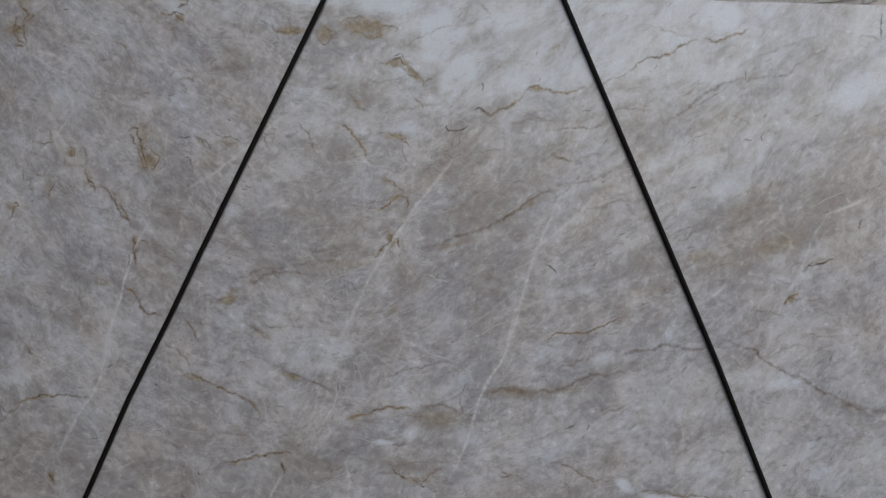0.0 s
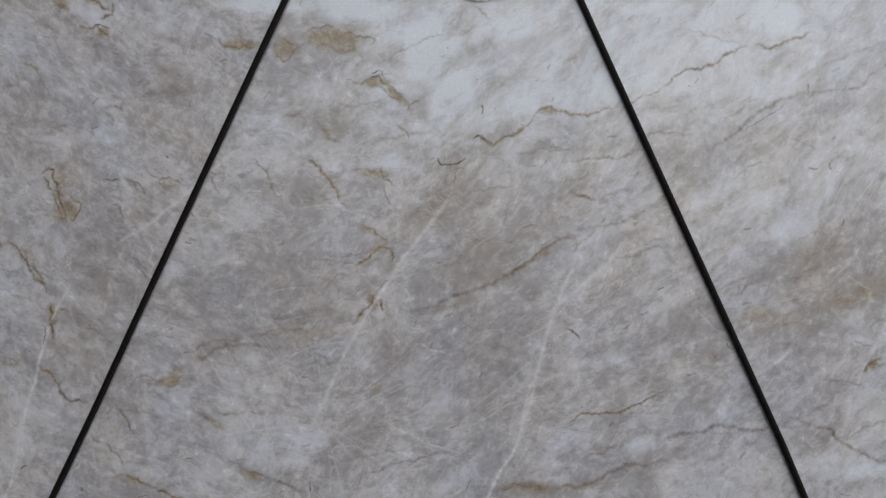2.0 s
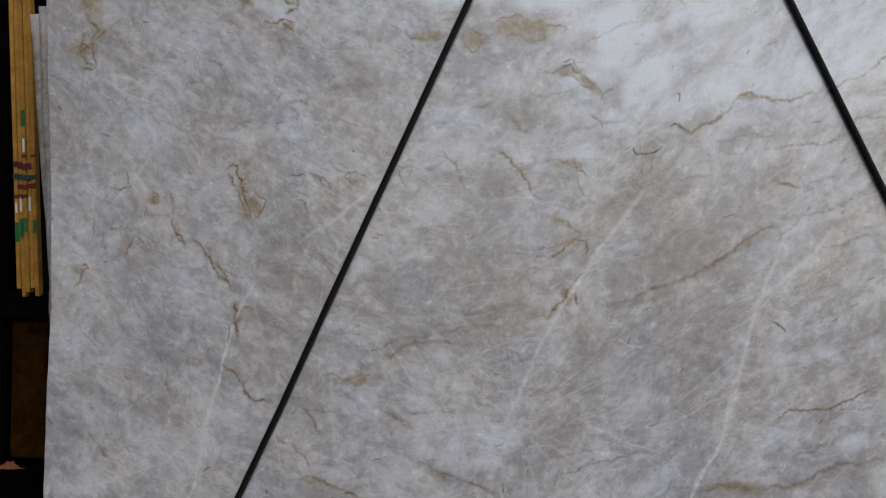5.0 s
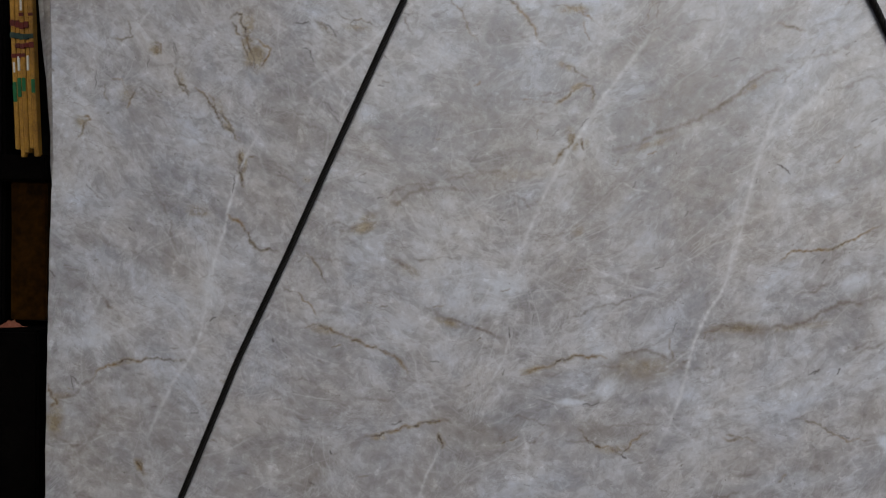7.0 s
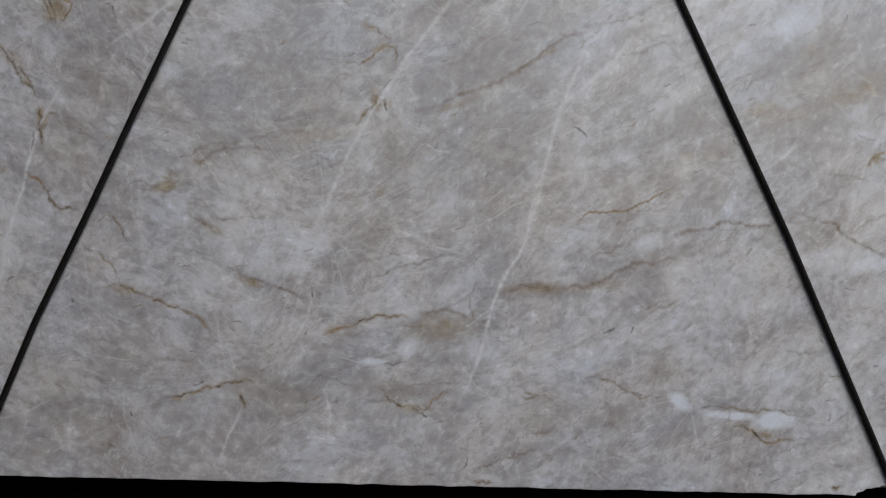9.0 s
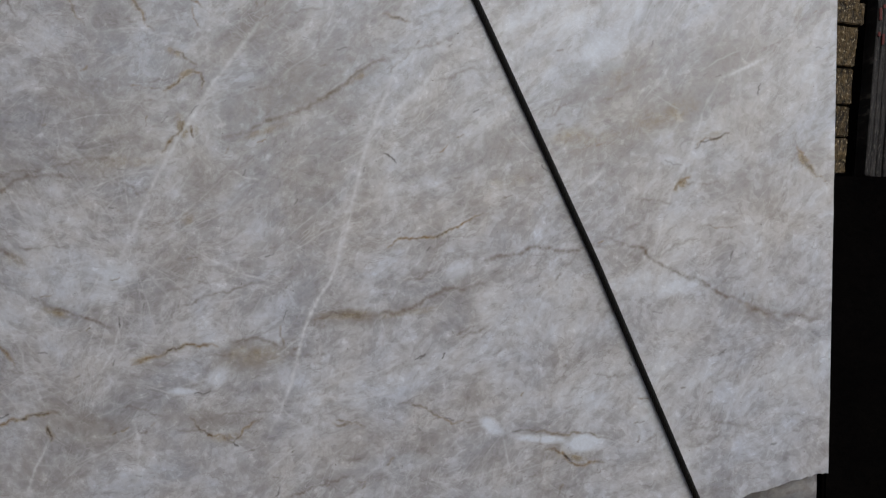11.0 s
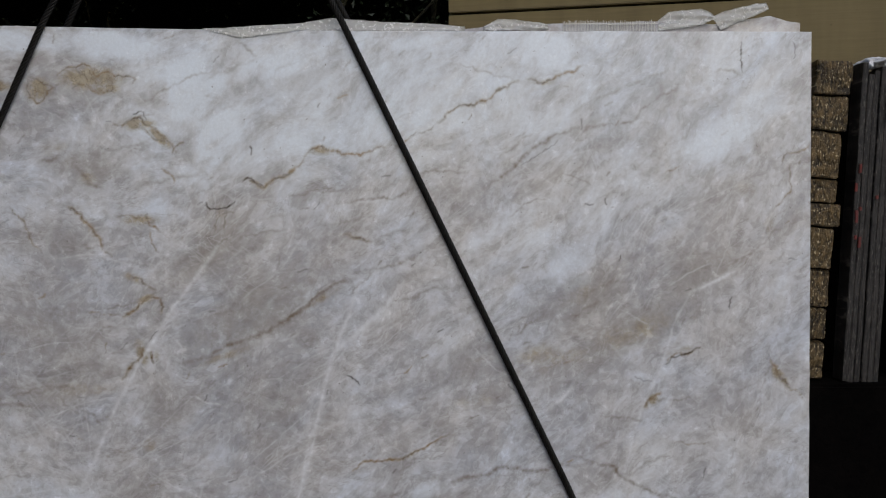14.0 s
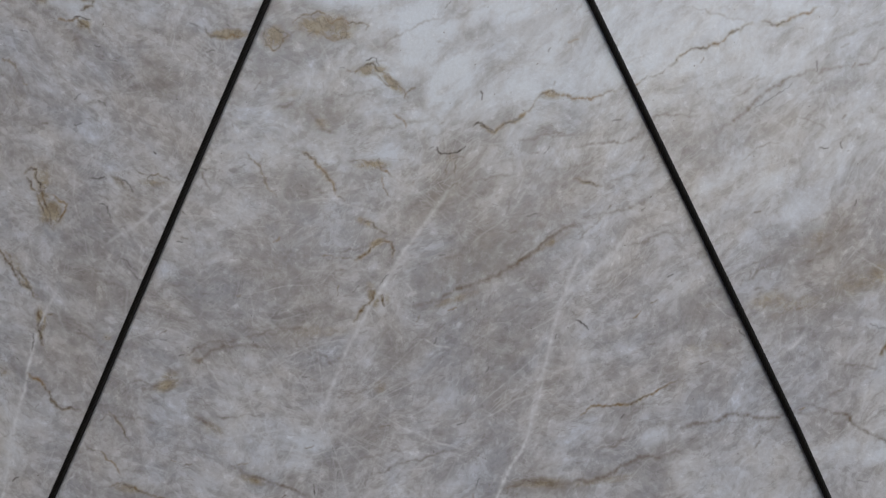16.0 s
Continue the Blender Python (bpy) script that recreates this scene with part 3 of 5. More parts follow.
vein("o", 4, 0.6, 0.370, 1.748, 0.405, 1.740, 0.440, 1.730)
vein("b", 4, 0.4, 0.468, 1.745, 0.530, 1.756)
vein("b", 4, 0.5, 0.375, 1.829, 0.445, 1.837, 0.501, 1.840, 0.549, 1.866)
vein("w", 5, 0.4, 0.375, 1.824, 0.459, 1.834, 0.515, 1.838)
vein("b", 3, 0.4, 0.925, 1.899, 0.965, 1.886, 0.993, 1.872)
vein("d", 2, 0.6, 0.980, 1.823, 1.000, 1.821)
vein("b", 4, 0.3, 0.029, 2.097, 0.058, 2.092)
vein("b", 6, 0.7, -0.045, 1.426, 0.013, 1.442, 0.098, 1.476, 0.169, 1.504, 0.225, 1.531, 0.281, 1.571, 0.323, 1.607, 0.365, 1.630, 0.400, 1.637)
vein("w", 4, 0.5, 0.225, 1.540, 0.281, 1.581, 0.323, 1.617, 0.365, 1.637)
vein("b", 5, 0.45, 0.434, 1.659, 0.490, 1.668, 0.538, 1.686, 0.566, 1.704)
vein("w", 9, 0.6, 0.414, 1.638, 0.394, 1.581, 0.374, 1.523, 0.347, 1.452, 0.327, 1.394, 0.307, 1.308, 0.288, 1.222, 0.261, 1.122, 0.248, 1.079)
vein("w", 10, 0.6, 0.518, 1.626, 0.478, 1.568, 0.423, 1.517, 0.368, 1.473, 0.340, 1.444)
vein("d", 3, 0.7, 0.376, 1.393, 0.397, 1.382, 0.409, 1.368)
vein("d", 3, 0.6, 0.607, 1.501, 0.620, 1.508)
vein("o", 3, 0.8, 0.388, 1.148, 0.408, 1.167, 0.443, 1.171, 0.499, 1.178, 0.533, 1.189, 0.568, 1.204, 0.602, 1.226, 0.650, 1.242)
vein("w", 3, 0.5, 0.540, 1.196, 0.581, 1.219, 0.616, 1.237)
vein("b", 6, 0.6, 0.611, 1.107, 0.679, 1.131, 0.748, 1.148, 0.830, 1.147, 0.897, 1.156, 1.018, 1.165)
vein("w", 4, 0.7, -0.007, 1.344, 0.022, 1.325, 0.058, 1.320)
vein("d", 3, 0.6, 0.785, 1.366, 0.799, 1.352)
vein("b", 5, 0.45, 0.505, 1.583, 0.561, 1.599, 0.629, 1.614)
vein("b", 4, 0.4, 0.796, 1.492, 0.836, 1.521, 0.863, 1.536)
vein("o", 3, 0.55, -1.376, 1.726, -1.344, 1.715, -1.313, 1.725, -1.321, 1.756, -1.329, 1.771)
vein("o", 3, 0.65, -1.266, 1.703, -1.235, 1.705, -1.235, 1.680, -1.250, 1.684)
vein("d", 2, 0.45, -1.414, 1.635, -1.417, 1.589)
vein("o", 3, 0.45, -1.390, 1.597, -1.390, 1.567, -1.374, 1.548)
vein("o", 3, 0.45, -1.359, 1.604, -1.367, 1.612, -1.343, 1.612, -1.335, 1.589)
vein("o", 4, 0.6, -1.304, 1.582, -1.319, 1.559, -1.327, 1.536)
vein("o", 4, 0.6, -1.477, 1.513, -1.437, 1.513, -1.429, 1.503, -1.445, 1.494, -1.452, 1.468, -1.468, 1.448)
vein("d", 6, 0.9, -1.548, 1.483, -1.540, 1.460)
vein("o", 3, 0.5, -1.549, 1.643, -1.533, 1.635)
vein("d", 2, 0.5, -1.266, 1.665, -1.270, 1.642)
vein("b", 4, 0.35, -1.257, 1.597, -1.233, 1.559)
vein("o", 4, 0.7, -1.195, 1.642, -1.183, 1.604, -1.156, 1.574)
vein("o", 3, 0.8, -1.141, 1.589, -1.114, 1.569, -1.094, 1.544, -1.063, 1.514, -1.039, 1.476, -1.016, 1.454)
vein("o", 5, 0.8, -1.015, 1.416, -1.007, 1.383, -1.010, 1.349)
vein("d", 2, 0.55, -1.030, 1.356, -1.034, 1.326)
vein("b", 4, 0.4, -1.239, 1.294, -1.215, 1.249, -1.199, 1.189, -1.183, 1.151)
vein("d", 2, 0.4, -0.796, 1.551, -0.750, 1.522)
vein("w", 3, 0.35, -1.318, 1.438, -1.256, 1.440, -1.193, 1.434)
vein("b", 5, 0.4, -1.497, 1.101, -1.449, 1.094)
vein("b", 5, 0.5, -1.417, 1.057, -1.385, 1.019, -1.353, 0.989)
vein("o", 3, 0.55, -0.897, 1.065, -0.851, 1.044, -0.820, 1.014, -0.802, 0.985)
vein("o", 4, 0.65, -1.156, 0.857, -1.203, 0.862, -1.250, 0.862, -1.313, 0.858, -1.352, 0.845, -1.391, 0.833, -1.415, 0.805)
vein("d", 2, 0.5, -1.454, 0.789, -1.478, 0.811, -1.470, 0.773)
vein("b", 5, 0.5, -1.415, 0.805, -1.454, 0.774, -1.517, 0.749)
vein("o", 5, 0.8, -1.542, 0.787, -1.530, 0.756, -1.517, 0.734, -1.541, 0.718)
vein("b", 5, 0.45, -1.540, 0.649, -1.468, 0.620, -1.421, 0.652)
vein("b", 6, 0.35, -1.359, 0.723, -1.437, 0.621, -1.484, 0.589)
vein("o", 6, 1, -1.294, 0.587, -1.279, 0.565, -1.269, 0.553)
vein("o", 4, 0.7, -0.835, 0.954, -0.789, 0.958, -0.744, 0.941, -0.698, 0.924, -0.660, 0.906, -0.607, 0.887, -0.577, 0.863, -0.559, 0.838)
vein("d", 3, 0.8, -0.764, 0.630, -0.761, 0.622)
vein("d", 3, 0.8, -0.923, 0.922, -0.920, 0.915)
vein("o", 4, 0.85, -0.680, 0.667, -0.635, 0.673, -0.605, 0.684, -0.545, 0.700, -0.486, 0.713, -0.449, 0.721)
vein("o", 5, 1, -0.478, 0.683, -0.471, 0.666, -0.466, 0.648)
vein("b", 14, 0.3, -0.680, 0.667, -0.740, 0.628, -0.800, 0.566, -0.860, 0.519)
vein("w", 7, 0.6, -0.470, 0.651, -0.507, 0.576, -0.525, 0.515)
vein("w", 9, 0.6, -1.074, 1.160, -1.097, 1.085, -1.104, 1.009, -1.118, 0.933, -1.149, 0.865, -1.187, 0.811, -1.233, 0.718, -1.264, 0.642)
vein("w", 6, 0.35, -1.550, 0.886, -1.361, 0.928, -1.204, 0.985, -1.112, 1.069)
vein("b", 5, 0.6, -0.490, 1.005, -0.445, 0.984, -0.400, 0.966, -0.341, 0.949, -0.304, 0.935)
vein("d", 2, 0.6, -0.297, 0.965, -0.293, 0.936)
vein("b", 4, 0.5, -0.152, 0.997, -0.101, 1.005, -0.051, 1.028, 0.006, 1.044, 0.077, 1.060)
vein("d", 2, 0.35, -0.232, 1.003, -0.235, 0.974)
vein("o", 4, 0.85, -0.264, 0.841, -0.237, 0.856, -0.208, 0.864, -0.172, 0.880, -0.143, 0.885, -0.107, 0.896, -0.071, 0.894, -0.042, 0.890)
vein("b", 5, 0.6, -0.013, 0.905, 0.037, 0.914, 0.080, 0.907, 0.116, 0.889)
vein("d", 2, 0.5, 0.122, 0.959, 0.133, 0.985)
vein("o", 3, 0.5, 0.115, 0.944, 0.123, 0.894)
vein("d", 3, 0.8, -0.103, 0.770, -0.084, 0.768, -0.062, 0.777)
vein("o", 3, 0.7, -0.119, 0.713, -0.090, 0.677, -0.068, 0.663, -0.039, 0.664, -0.003, 0.643, 0.011, 0.658, 0.040, 0.688, 0.061, 0.704)
vein("d", 3, 0.8, -0.003, 0.643, 0.009, 0.634)
vein("b", 3, 0.4, -0.294, 0.730, -0.236, 0.729, -0.177, 0.711)
vein("w", 8, 0.75, 0.287, 1.250, 0.267, 1.163, 0.261, 1.120, 0.241, 1.062, 0.206, 1.004, 0.186, 0.960, 0.165, 0.888, 0.145, 0.800, 0.118, 0.727, 0.090, 0.668)
vein("b", 12, 0.5, 0.193, 0.960, 0.249, 0.983, 0.305, 0.977, 0.348, 0.964)
vein("o", 3, 0.4, 0.193, 0.960, 0.249, 0.983, 0.305, 0.977)
vein("b", 6, 0.7, 0.320, 0.963, 0.417, 0.979, 0.473, 1.002, 0.514, 1.031, 0.555, 1.046, 0.637, 1.058)
vein("o", 3, 0.5, 0.421, 0.743, 0.463, 0.740, 0.498, 0.728, 0.533, 0.710, 0.560, 0.693, 0.616, 0.699)
vein("o", 4, 0.5, 0.253, 0.695, 0.295, 0.693, 0.338, 0.686)
vein("d", 3, 0.5, 0.475, 0.863, 0.488, 0.874)
vein("b", 4, 0.4, 0.571, 0.925, 0.612, 0.948)
vein("w", 6, 0.5, -0.257, 0.701, -0.242, 0.643, -0.248, 0.540)
vein("w", 5, 0.5, -0.290, 0.950, -0.311, 0.876, -0.340, 0.824)
vein("w", 4, 0.5, -0.125, 1.151, -0.067, 1.115, 0.034, 1.073, 0.085, 1.060)
vein("w", 4, 0.4, -0.343, 1.082, -0.379, 1.008)
vein("w", 3, 0.4, 0.133, 1.176, 0.203, 1.235, 0.314, 1.336)
vein("w", 3, 0.4, -0.808, 1.328, -0.688, 1.373, -0.568, 1.330)
vein("w", 4, 0.4, -0.598, 1.315, -0.506, 1.168, -0.446, 1.080)
vein("w", 3, 0.35, -0.538, 1.330, -0.462, 1.183, -0.424, 1.095)
vein("b", 4, 0.5, -0.762, 1.231, -0.716, 1.217, -0.672, 1.232, -0.657, 1.270)
vein("b", 4, 0.4, -0.642, 1.285, -0.612, 1.307, -0.538, 1.337, -0.449, 1.353, -0.361, 1.368, -0.317, 1.361)
vein("b", 6, 0.5, -0.626, 1.166, -0.573, 1.122, -0.528, 1.094)
vein("b", 4, 0.35, -0.346, 1.346, -0.316, 1.310, -0.272, 1.273)
vein("b", 4, 0.45, 1.311, 2.153, 1.340, 2.156, 1.376, 2.145)
vein("d", 3, 0.7, 1.375, 2.227, 1.374, 2.192, 1.377, 2.153)
vein("d", 2, 0.6, 1.504, 2.228, 1.506, 2.185)
vein("b", 4, 0.45, 0.962, 2.006, 1.019, 2.021, 1.090, 2.028, 1.119, 2.056, 1.190, 2.099, 1.226, 2.128)
vein("d", 2, 0.4, 0.819, 1.921, 0.855, 1.942, 0.890, 1.964, 0.912, 1.985)
vein("o", 3, 0.45, 1.184, 1.902, 1.219, 1.917)
vein("d", 3, 0.6, 1.031, 1.835, 1.034, 1.821)
vein("o", 3, 0.5, 1.549, 1.971, 1.520, 1.950, 1.484, 1.943, 1.477, 1.917)
vein("o", 3, 0.5, 1.506, 1.928, 1.499, 1.886, 1.504, 1.864, 1.485, 1.835, 1.457, 1.800)
vein("w", 5, 0.4, 1.527, 1.943, 1.506, 1.886, 1.450, 1.785, 1.428, 1.728)
vein("d", 2, 0.6, 1.070, 1.692, 1.066, 1.678)
vein("w", 9, 0.9, 1.257, 1.602, 1.300, 1.621, 1.371, 1.657)
vein("d", 3, 0.6, 1.353, 1.585, 1.347, 1.556)
vein("d", 3, 0.55, 1.186, 1.415, 1.200, 1.434, 1.236, 1.441, 1.272, 1.456)
vein("o", 3, 0.7, 1.186, 1.415, 1.200, 1.434, 1.236, 1.441, 1.272, 1.456)
vein("d", 3, 0.45, 1.107, 1.384, 1.150, 1.372)
vein("o", 5, 0.85, 1.129, 1.305, 1.143, 1.326, 1.172, 1.341)
vein("b", 4, 0.5, 1.150, 1.326, 1.186, 1.326, 1.251, 1.333)
vein("o", 6, 0.95, 1.452, 1.424, 1.474, 1.383, 1.495, 1.355)
vein("o", 4, 0.9, 1.495, 1.355, 1.532, 1.326, 1.549, 1.311)
vein("w", 10, 0.8, 0.884, 1.301, 0.920, 1.327, 0.946, 1.358)
vein("o", 3, 0.4, 1.208, 1.214, 1.251, 1.211, 1.294, 1.214)
vein("w", 6, 0.45, 1.249, 1.599, 1.200, 1.499, 1.171, 1.398, 1.129, 1.312, 1.100, 1.226, 1.079, 1.125)
vein("b", 5, 0.6, 0.964, 1.183, 1.036, 1.161, 1.122, 1.103, 1.209, 1.059)
vein("w", 4, 0.4, 1.050, 1.117, 1.072, 1.154)
vein("b", 4, 0.4, 1.021, 1.283, 1.078, 1.280, 1.136, 1.269)
vein("w", 3, 0.3, 0.676, 1.628, 0.748, 1.685, 0.848, 1.785, 0.905, 1.814)
vein("w", 3, 0.3, 1.305, 1.971, 1.391, 2.057, 1.448, 2.099)
vein("b", 6, 0.65, 1.140, 1.101, 1.199, 1.073, 1.258, 1.038, 1.316, 1.017, 1.375, 0.988, 1.434, 0.953)
vein("b", 8, 0.5, 1.360, 1.000, 1.433, 0.982, 1.528, 0.973)
vein("b", 4, 0.45, 0.578, 0.918, 0.650, 0.949)
vein("d", 3, 0.6, 0.463, 0.861, 0.485, 0.869)
vein("d", 4, 0.85, 0.853, 0.616, 0.865, 0.604, 0.873, 0.594)
vein("o", 4, 0.85, 0.802, 0.630, 0.846, 0.619, 0.868, 0.594, 0.919, 0.595, 0.963, 0.595)
vein("o", 3, 0.5, 0.714, 0.672, 0.801, 0.677, 0.845, 0.667, 0.918, 0.672, 0.976, 0.654)
vein("d", 3, 0.8, 1.021, 0.855, 1.026, 0.849)
vein("b", 4, 0.4, 0.929, 0.829, 1.002, 0.820)
vein("o", 5, 0.8, 1.062, 0.475, 1.076, 0.478)
vein("o", 5, 0.7, 0.134, 0.470, 0.178, 0.468)
vein("w", 4, 0.4, 0.876, 0.550, 0.905, 0.573)
vein("w", 4, 0.4, 0.190, 0.657, 0.075, 0.560)
vein("b", 4, 0.5, 0.134, 0.502, 0.221, 0.533, 0.308, 0.556)
vein("o", 3, 0.5, 0.262, 0.702, 0.306, 0.696)
vein("o", 5, .6, -1.471, 2.057, -1.420, 2.049, -1.433, 2.125, -1.374, 2.165)
vein("o", 5, .6, -1.453, 2.143, -1.462, 2.086, -1.414, 2.040)
vein("w", 5, .7, -1.399, 2.021, -1.328, 1.976, -1.247, 1.950)
vein("o", 4, 0.8, -1.490, 2.279, -1.432, 2.255, -1.392, 2.273)
vein("o", 4, 0.7, -1.456, 2.201, -1.411, 2.150, -1.430, 2.117, -1.481, 2.089)
vein("d", 3, 0.6, -1.459, 2.117, -1.436, 2.104)
vein("w", 7, 0.7, -1.380, 2.032, -1.315, 2.017, -1.251, 1.981)
vein("w", 6, 0.4, -1.233, 1.842, -1.310, 1.735, -1.389, 1.658)
# stains round them
stain(-1.435, 2.232, 0.036, 0.045, 0, 0.7)
stain(-1.459, 2.105, 0.045, 0.034, 0, 0.6)
stain(-1.000, 2.232, 0.043, 0.020, -40, 0.45)
stain(-0.884, 2.155, 0.017, 0.013, 0, 0.9)
stain(-0.924, 2.247, 0.040, 0.014, -30, 0.55)
stain(-0.506, 2.123, 0.050, 0.013, 0, 0.95)
stain(-0.387, 2.116, 0.029, 0.026, 0, 0.95)
stain(-0.255, 2.143, 0.069, 0.026, 0, 1)
stain(-0.218, 2.117, 0.029, 0.014, 0, 0.9)
stain(-0.143, 2.028, 0.040, 0.014, 0, 0.95)
stain(-0.084, 1.993, 0.034, 0.011, -40, 0.95)
stain(-0.265, 1.892, 0.034, 0.017, -35, 0.35)
stain(-0.138, 1.788, 0.043, 0.013, 0, 0.8)
stain(-0.708, 1.746, 0.040, 0.011, 0, 0.5)
stain(-0.998, 1.734, 0.017, 0.054, 0, 0.85)
stain(-0.976, 1.665, 0.026, 0.031, 0, 1)
stain(-0.792, 1.748, 0.023, 0.011, -30, 0.5)
stain(-1.006, 1.385, 0.009, 0.026, 0, 0.9)
stain(-1.127, 1.254, 0.029, 0.011, 0, 0.6)
stain(-0.832, 1.345, 0.014, 0.011, 0, 0.45)
stain(-0.682, 1.222, 0.040, 0.017, 15, 0.7)
stain(-0.594, 1.286, 0.017, 0.009, 0, 0.5)
stain(-0.157, 1.643, 0.026, 0.011, -20, 0.6)
stain(-0.127, 1.589, 0.020, 0.009, 20, 0.8)
stain(-0.139, 1.453, 0.013, 0.031, 20, 0.8)
stain(-0.103, 1.446, 0.009, 0.017, 0, 0.4)
stain(-0.120, 1.215, 0.020, 0.020, 0, 0.35)
stain(0.316, 1.960, 0.040, 0.011, 0, 0.5)
stain(0.063, 1.802, 0.017, 0.023, 0, 0.3)
stain(0.873, 2.128, 0.031, 0.007, 0, 0.4)
stain(0.852, 1.438, 0.072, 0.031, 25, 0.35)
stain(0.970, 1.594, 0.037, 0.020, 30, 0.35)
stain(0.690, 1.321, 0.086, 0.031, 20, 0.25)
stain(0.715, 1.434, 0.072, 0.014, 20, 0.15)
stain(0.070, 1.444, 0.072, 0.011, 20, 0.4)
stain(0.309, 1.586, 0.057, 0.010, 30, 0.45)
stain(-0.262, 1.768, 0.014, 0.043, 30, 0.35)
stain(-1.046, 1.480, 0.037, 0.011, -40, 0.5)
stain(-0.276, 1.362, 0.086, 0.020, 0, 0.25)
stain(-0.347, 1.971, 0.043, 0.020, 30, 0.3)
stain(-1.072, 1.964, 0.043, 0.043, 0, 0.2)
stain(-1.250, 1.690, 0.017, 0.014, 0, 0.8)
stain(-1.327, 1.574, 0.037, 0.029, 0, 0.35)
stain(-1.453, 1.498, 0.020, 0.017, 0, 0.5)
stain(-1.011, 1.398, 0.010, 0.026, 0, 0.9)
stain(-1.137, 1.265, 0.029, 0.013, 0, 0.55)
stain(-0.672, 1.247, 0.031, 0.014, 20, 0.5)
stain(-0.789, 0.952, 0.037, 0.013, -10, 0.6)
stain(-0.635, 0.668, 0.020, 0.009, 0, 0.7)
stain(-1.525, 0.687, 0.026, 0.049, 0, 0.6)
stain(-1.502, 0.757, 0.029, 0.011, 0, 0.5)
stain(-1.344, 0.845, 0.057, 0.007, 10, 0.4)
stain(-1.282, 0.572, 0.011, 0.020, 0, 0.7)
stain(0.052, 0.870, 0.086, 0.031, 5, 0.4)
stain(0.291, 0.974, 0.072, 0.014, 0, 0.55)
stain(0.445, 0.983, 0.086, 0.011, 8, 0.4)
stain(-0.017, 0.657, 0.049, 0.014, 0, 0.5)
stain(-0.237, 0.856, 0.034, 0.011, 15, 0.5)
stain(-0.452, 0.974, 0.043, 0.013, -20, 0.5)
stain(-0.565, 1.115, 0.057, 0.020, -30, 0.4)
stain(-1.078, 1.529, 0.020, 0.034, 30, 0.4)
stain(-1.180, 1.612, 0.014, 0.031, 20, 0.4)
stain(1.153, 1.326, 0.014, 0.013, 0, 0.8)
stain(1.469, 1.391, 0.013, 0.026, 30, 0.8)
stain(1.106, 1.499, 0.114, 0.029, 20, 0.4)
stain(0.906, 1.427, 0.086, 0.031, 10, 0.35)
stain(1.221, 1.448, 0.043, 0.009, 15, 0.4)
stain(1.392, 1.857, 0.043, 0.029, 0, 0.2)
stain(1.450, 1.764, 0.020, 0.043, -20, 0.25)
stain(0.875, 0.607, 0.037, 0.010, -10, 0.7)
stain(1.346, 1.000, 0.057, 0.011, -25, 0.4)
# fine ticks, hair veins and faint bedding all over the stone


def bed_angle(x, z):
    """The stone's bedding opens like a book about a line left of the middle, and lies flatter towards the foot."""
    side = (x + 0.35) / math.hypot(x + 0.35, 0.3)
    return math.degrees(math.atan((0.25 + 0.15 * (z - 0.5)) * side / (1.0 - 0.15 * math.hypot(x + 0.35, 0.3))))


def strew(kinds, count, lo, hi, widths, strengths, turns, spread):
    """Short veins that lie along the bedding or at the turns given to it."""
    for _ in range(count):
        x, z = vein_rng.uniform(LEFT, RIGHT), vein_rng.uniform(LOW, HIGH)
        a, l = radians(bed_angle(x, z) + vein_rng.choice(turns) + vein_rng.gauss(0, spread)), vein_rng.uniform(lo, hi)
        dx, dz, bend = l * math.cos(a), l * math.sin(a), vein_rng.uniform(-0.12, 0.12)
        vein(vein_rng.choice(kinds), vein_rng.uniform(*widths), vein_rng.uniform(*strengths), x, z, x + dx * 0.5 - dz * bend, z + dz * 0.5 + dx * bend, x + dx, z + dz)


strew("obbbbd", 420, 0.006, 0.026, (2.0, 3.5), (0.2, 0.55), (0, 0, 40), 22)
strew("b", 150, 0.05, 0.20, (2.5, 5.0), (0.12, 0.40), (0,), 8)
strew("w", 260, 0.05, 0.26, (1.8, 4.5), (0.14, 0.42), (0, 8, 32, -60), 8)
strew("w", 360, 0.02, 0.09, (1.6, 3.2), (0.08, 0.26), (0, 30, 42, -40, -65), 14)
for _ in range(60):
    a, r0, l = vein_rng.uniform(0, 2 * math.pi), vein_rng.uniform(0.02, 0.16), vein_rng.uniform(0.06, 0.22)
    x, z = -0.26 + r0 * math.cos(a), 1.12 + r0 * math.sin(a)
    vein("w", vein_rng.uniform(1.8, 3.2), vein_rng.uniform(0.15, 0.4), x, z, x + l * math.cos(a), z + l * math.sin(a))
# clouds of colour
# eight broad ones: stone tone plus slab-wide light falloff, dim bottom left, bright top
zone("g", -1.30, 0.62, 0.50, 0.30, 0, 0.45)
zone("g", -0.60, 0.62, 0.55, 0.28, 0, 0.45)
zone("g", 0.05, 0.62, 0.45, 0.24, 0, 0.30)
zone("g", -0.55, 1.20, 0.70, 0.35, 0, 0.28)
zone("c", 0.55, 2.12, 1.0, 0.26, 6, 0.60)
zone("c", 0.30, 2.00, 0.30, 0.14, 10, 0.60)
zone("c", 1.10, 1.85, 0.55, 0.22, 25, 0.40)
zone("c", 0.95, 0.75, 0.55, 0.22, 0, 0.30)
zone("c", -0.441, 2.230, 0.129, 0.040, 0, 0.9)
zone("c", -0.205, 2.221, 0.172, 0.043, -5, 0.95)
zone("c", -0.014, 2.118, 0.136, 0.100, -20, 1)
zone("c", 0.060, 1.989, 0.086, 0.114, 0, 0.9)
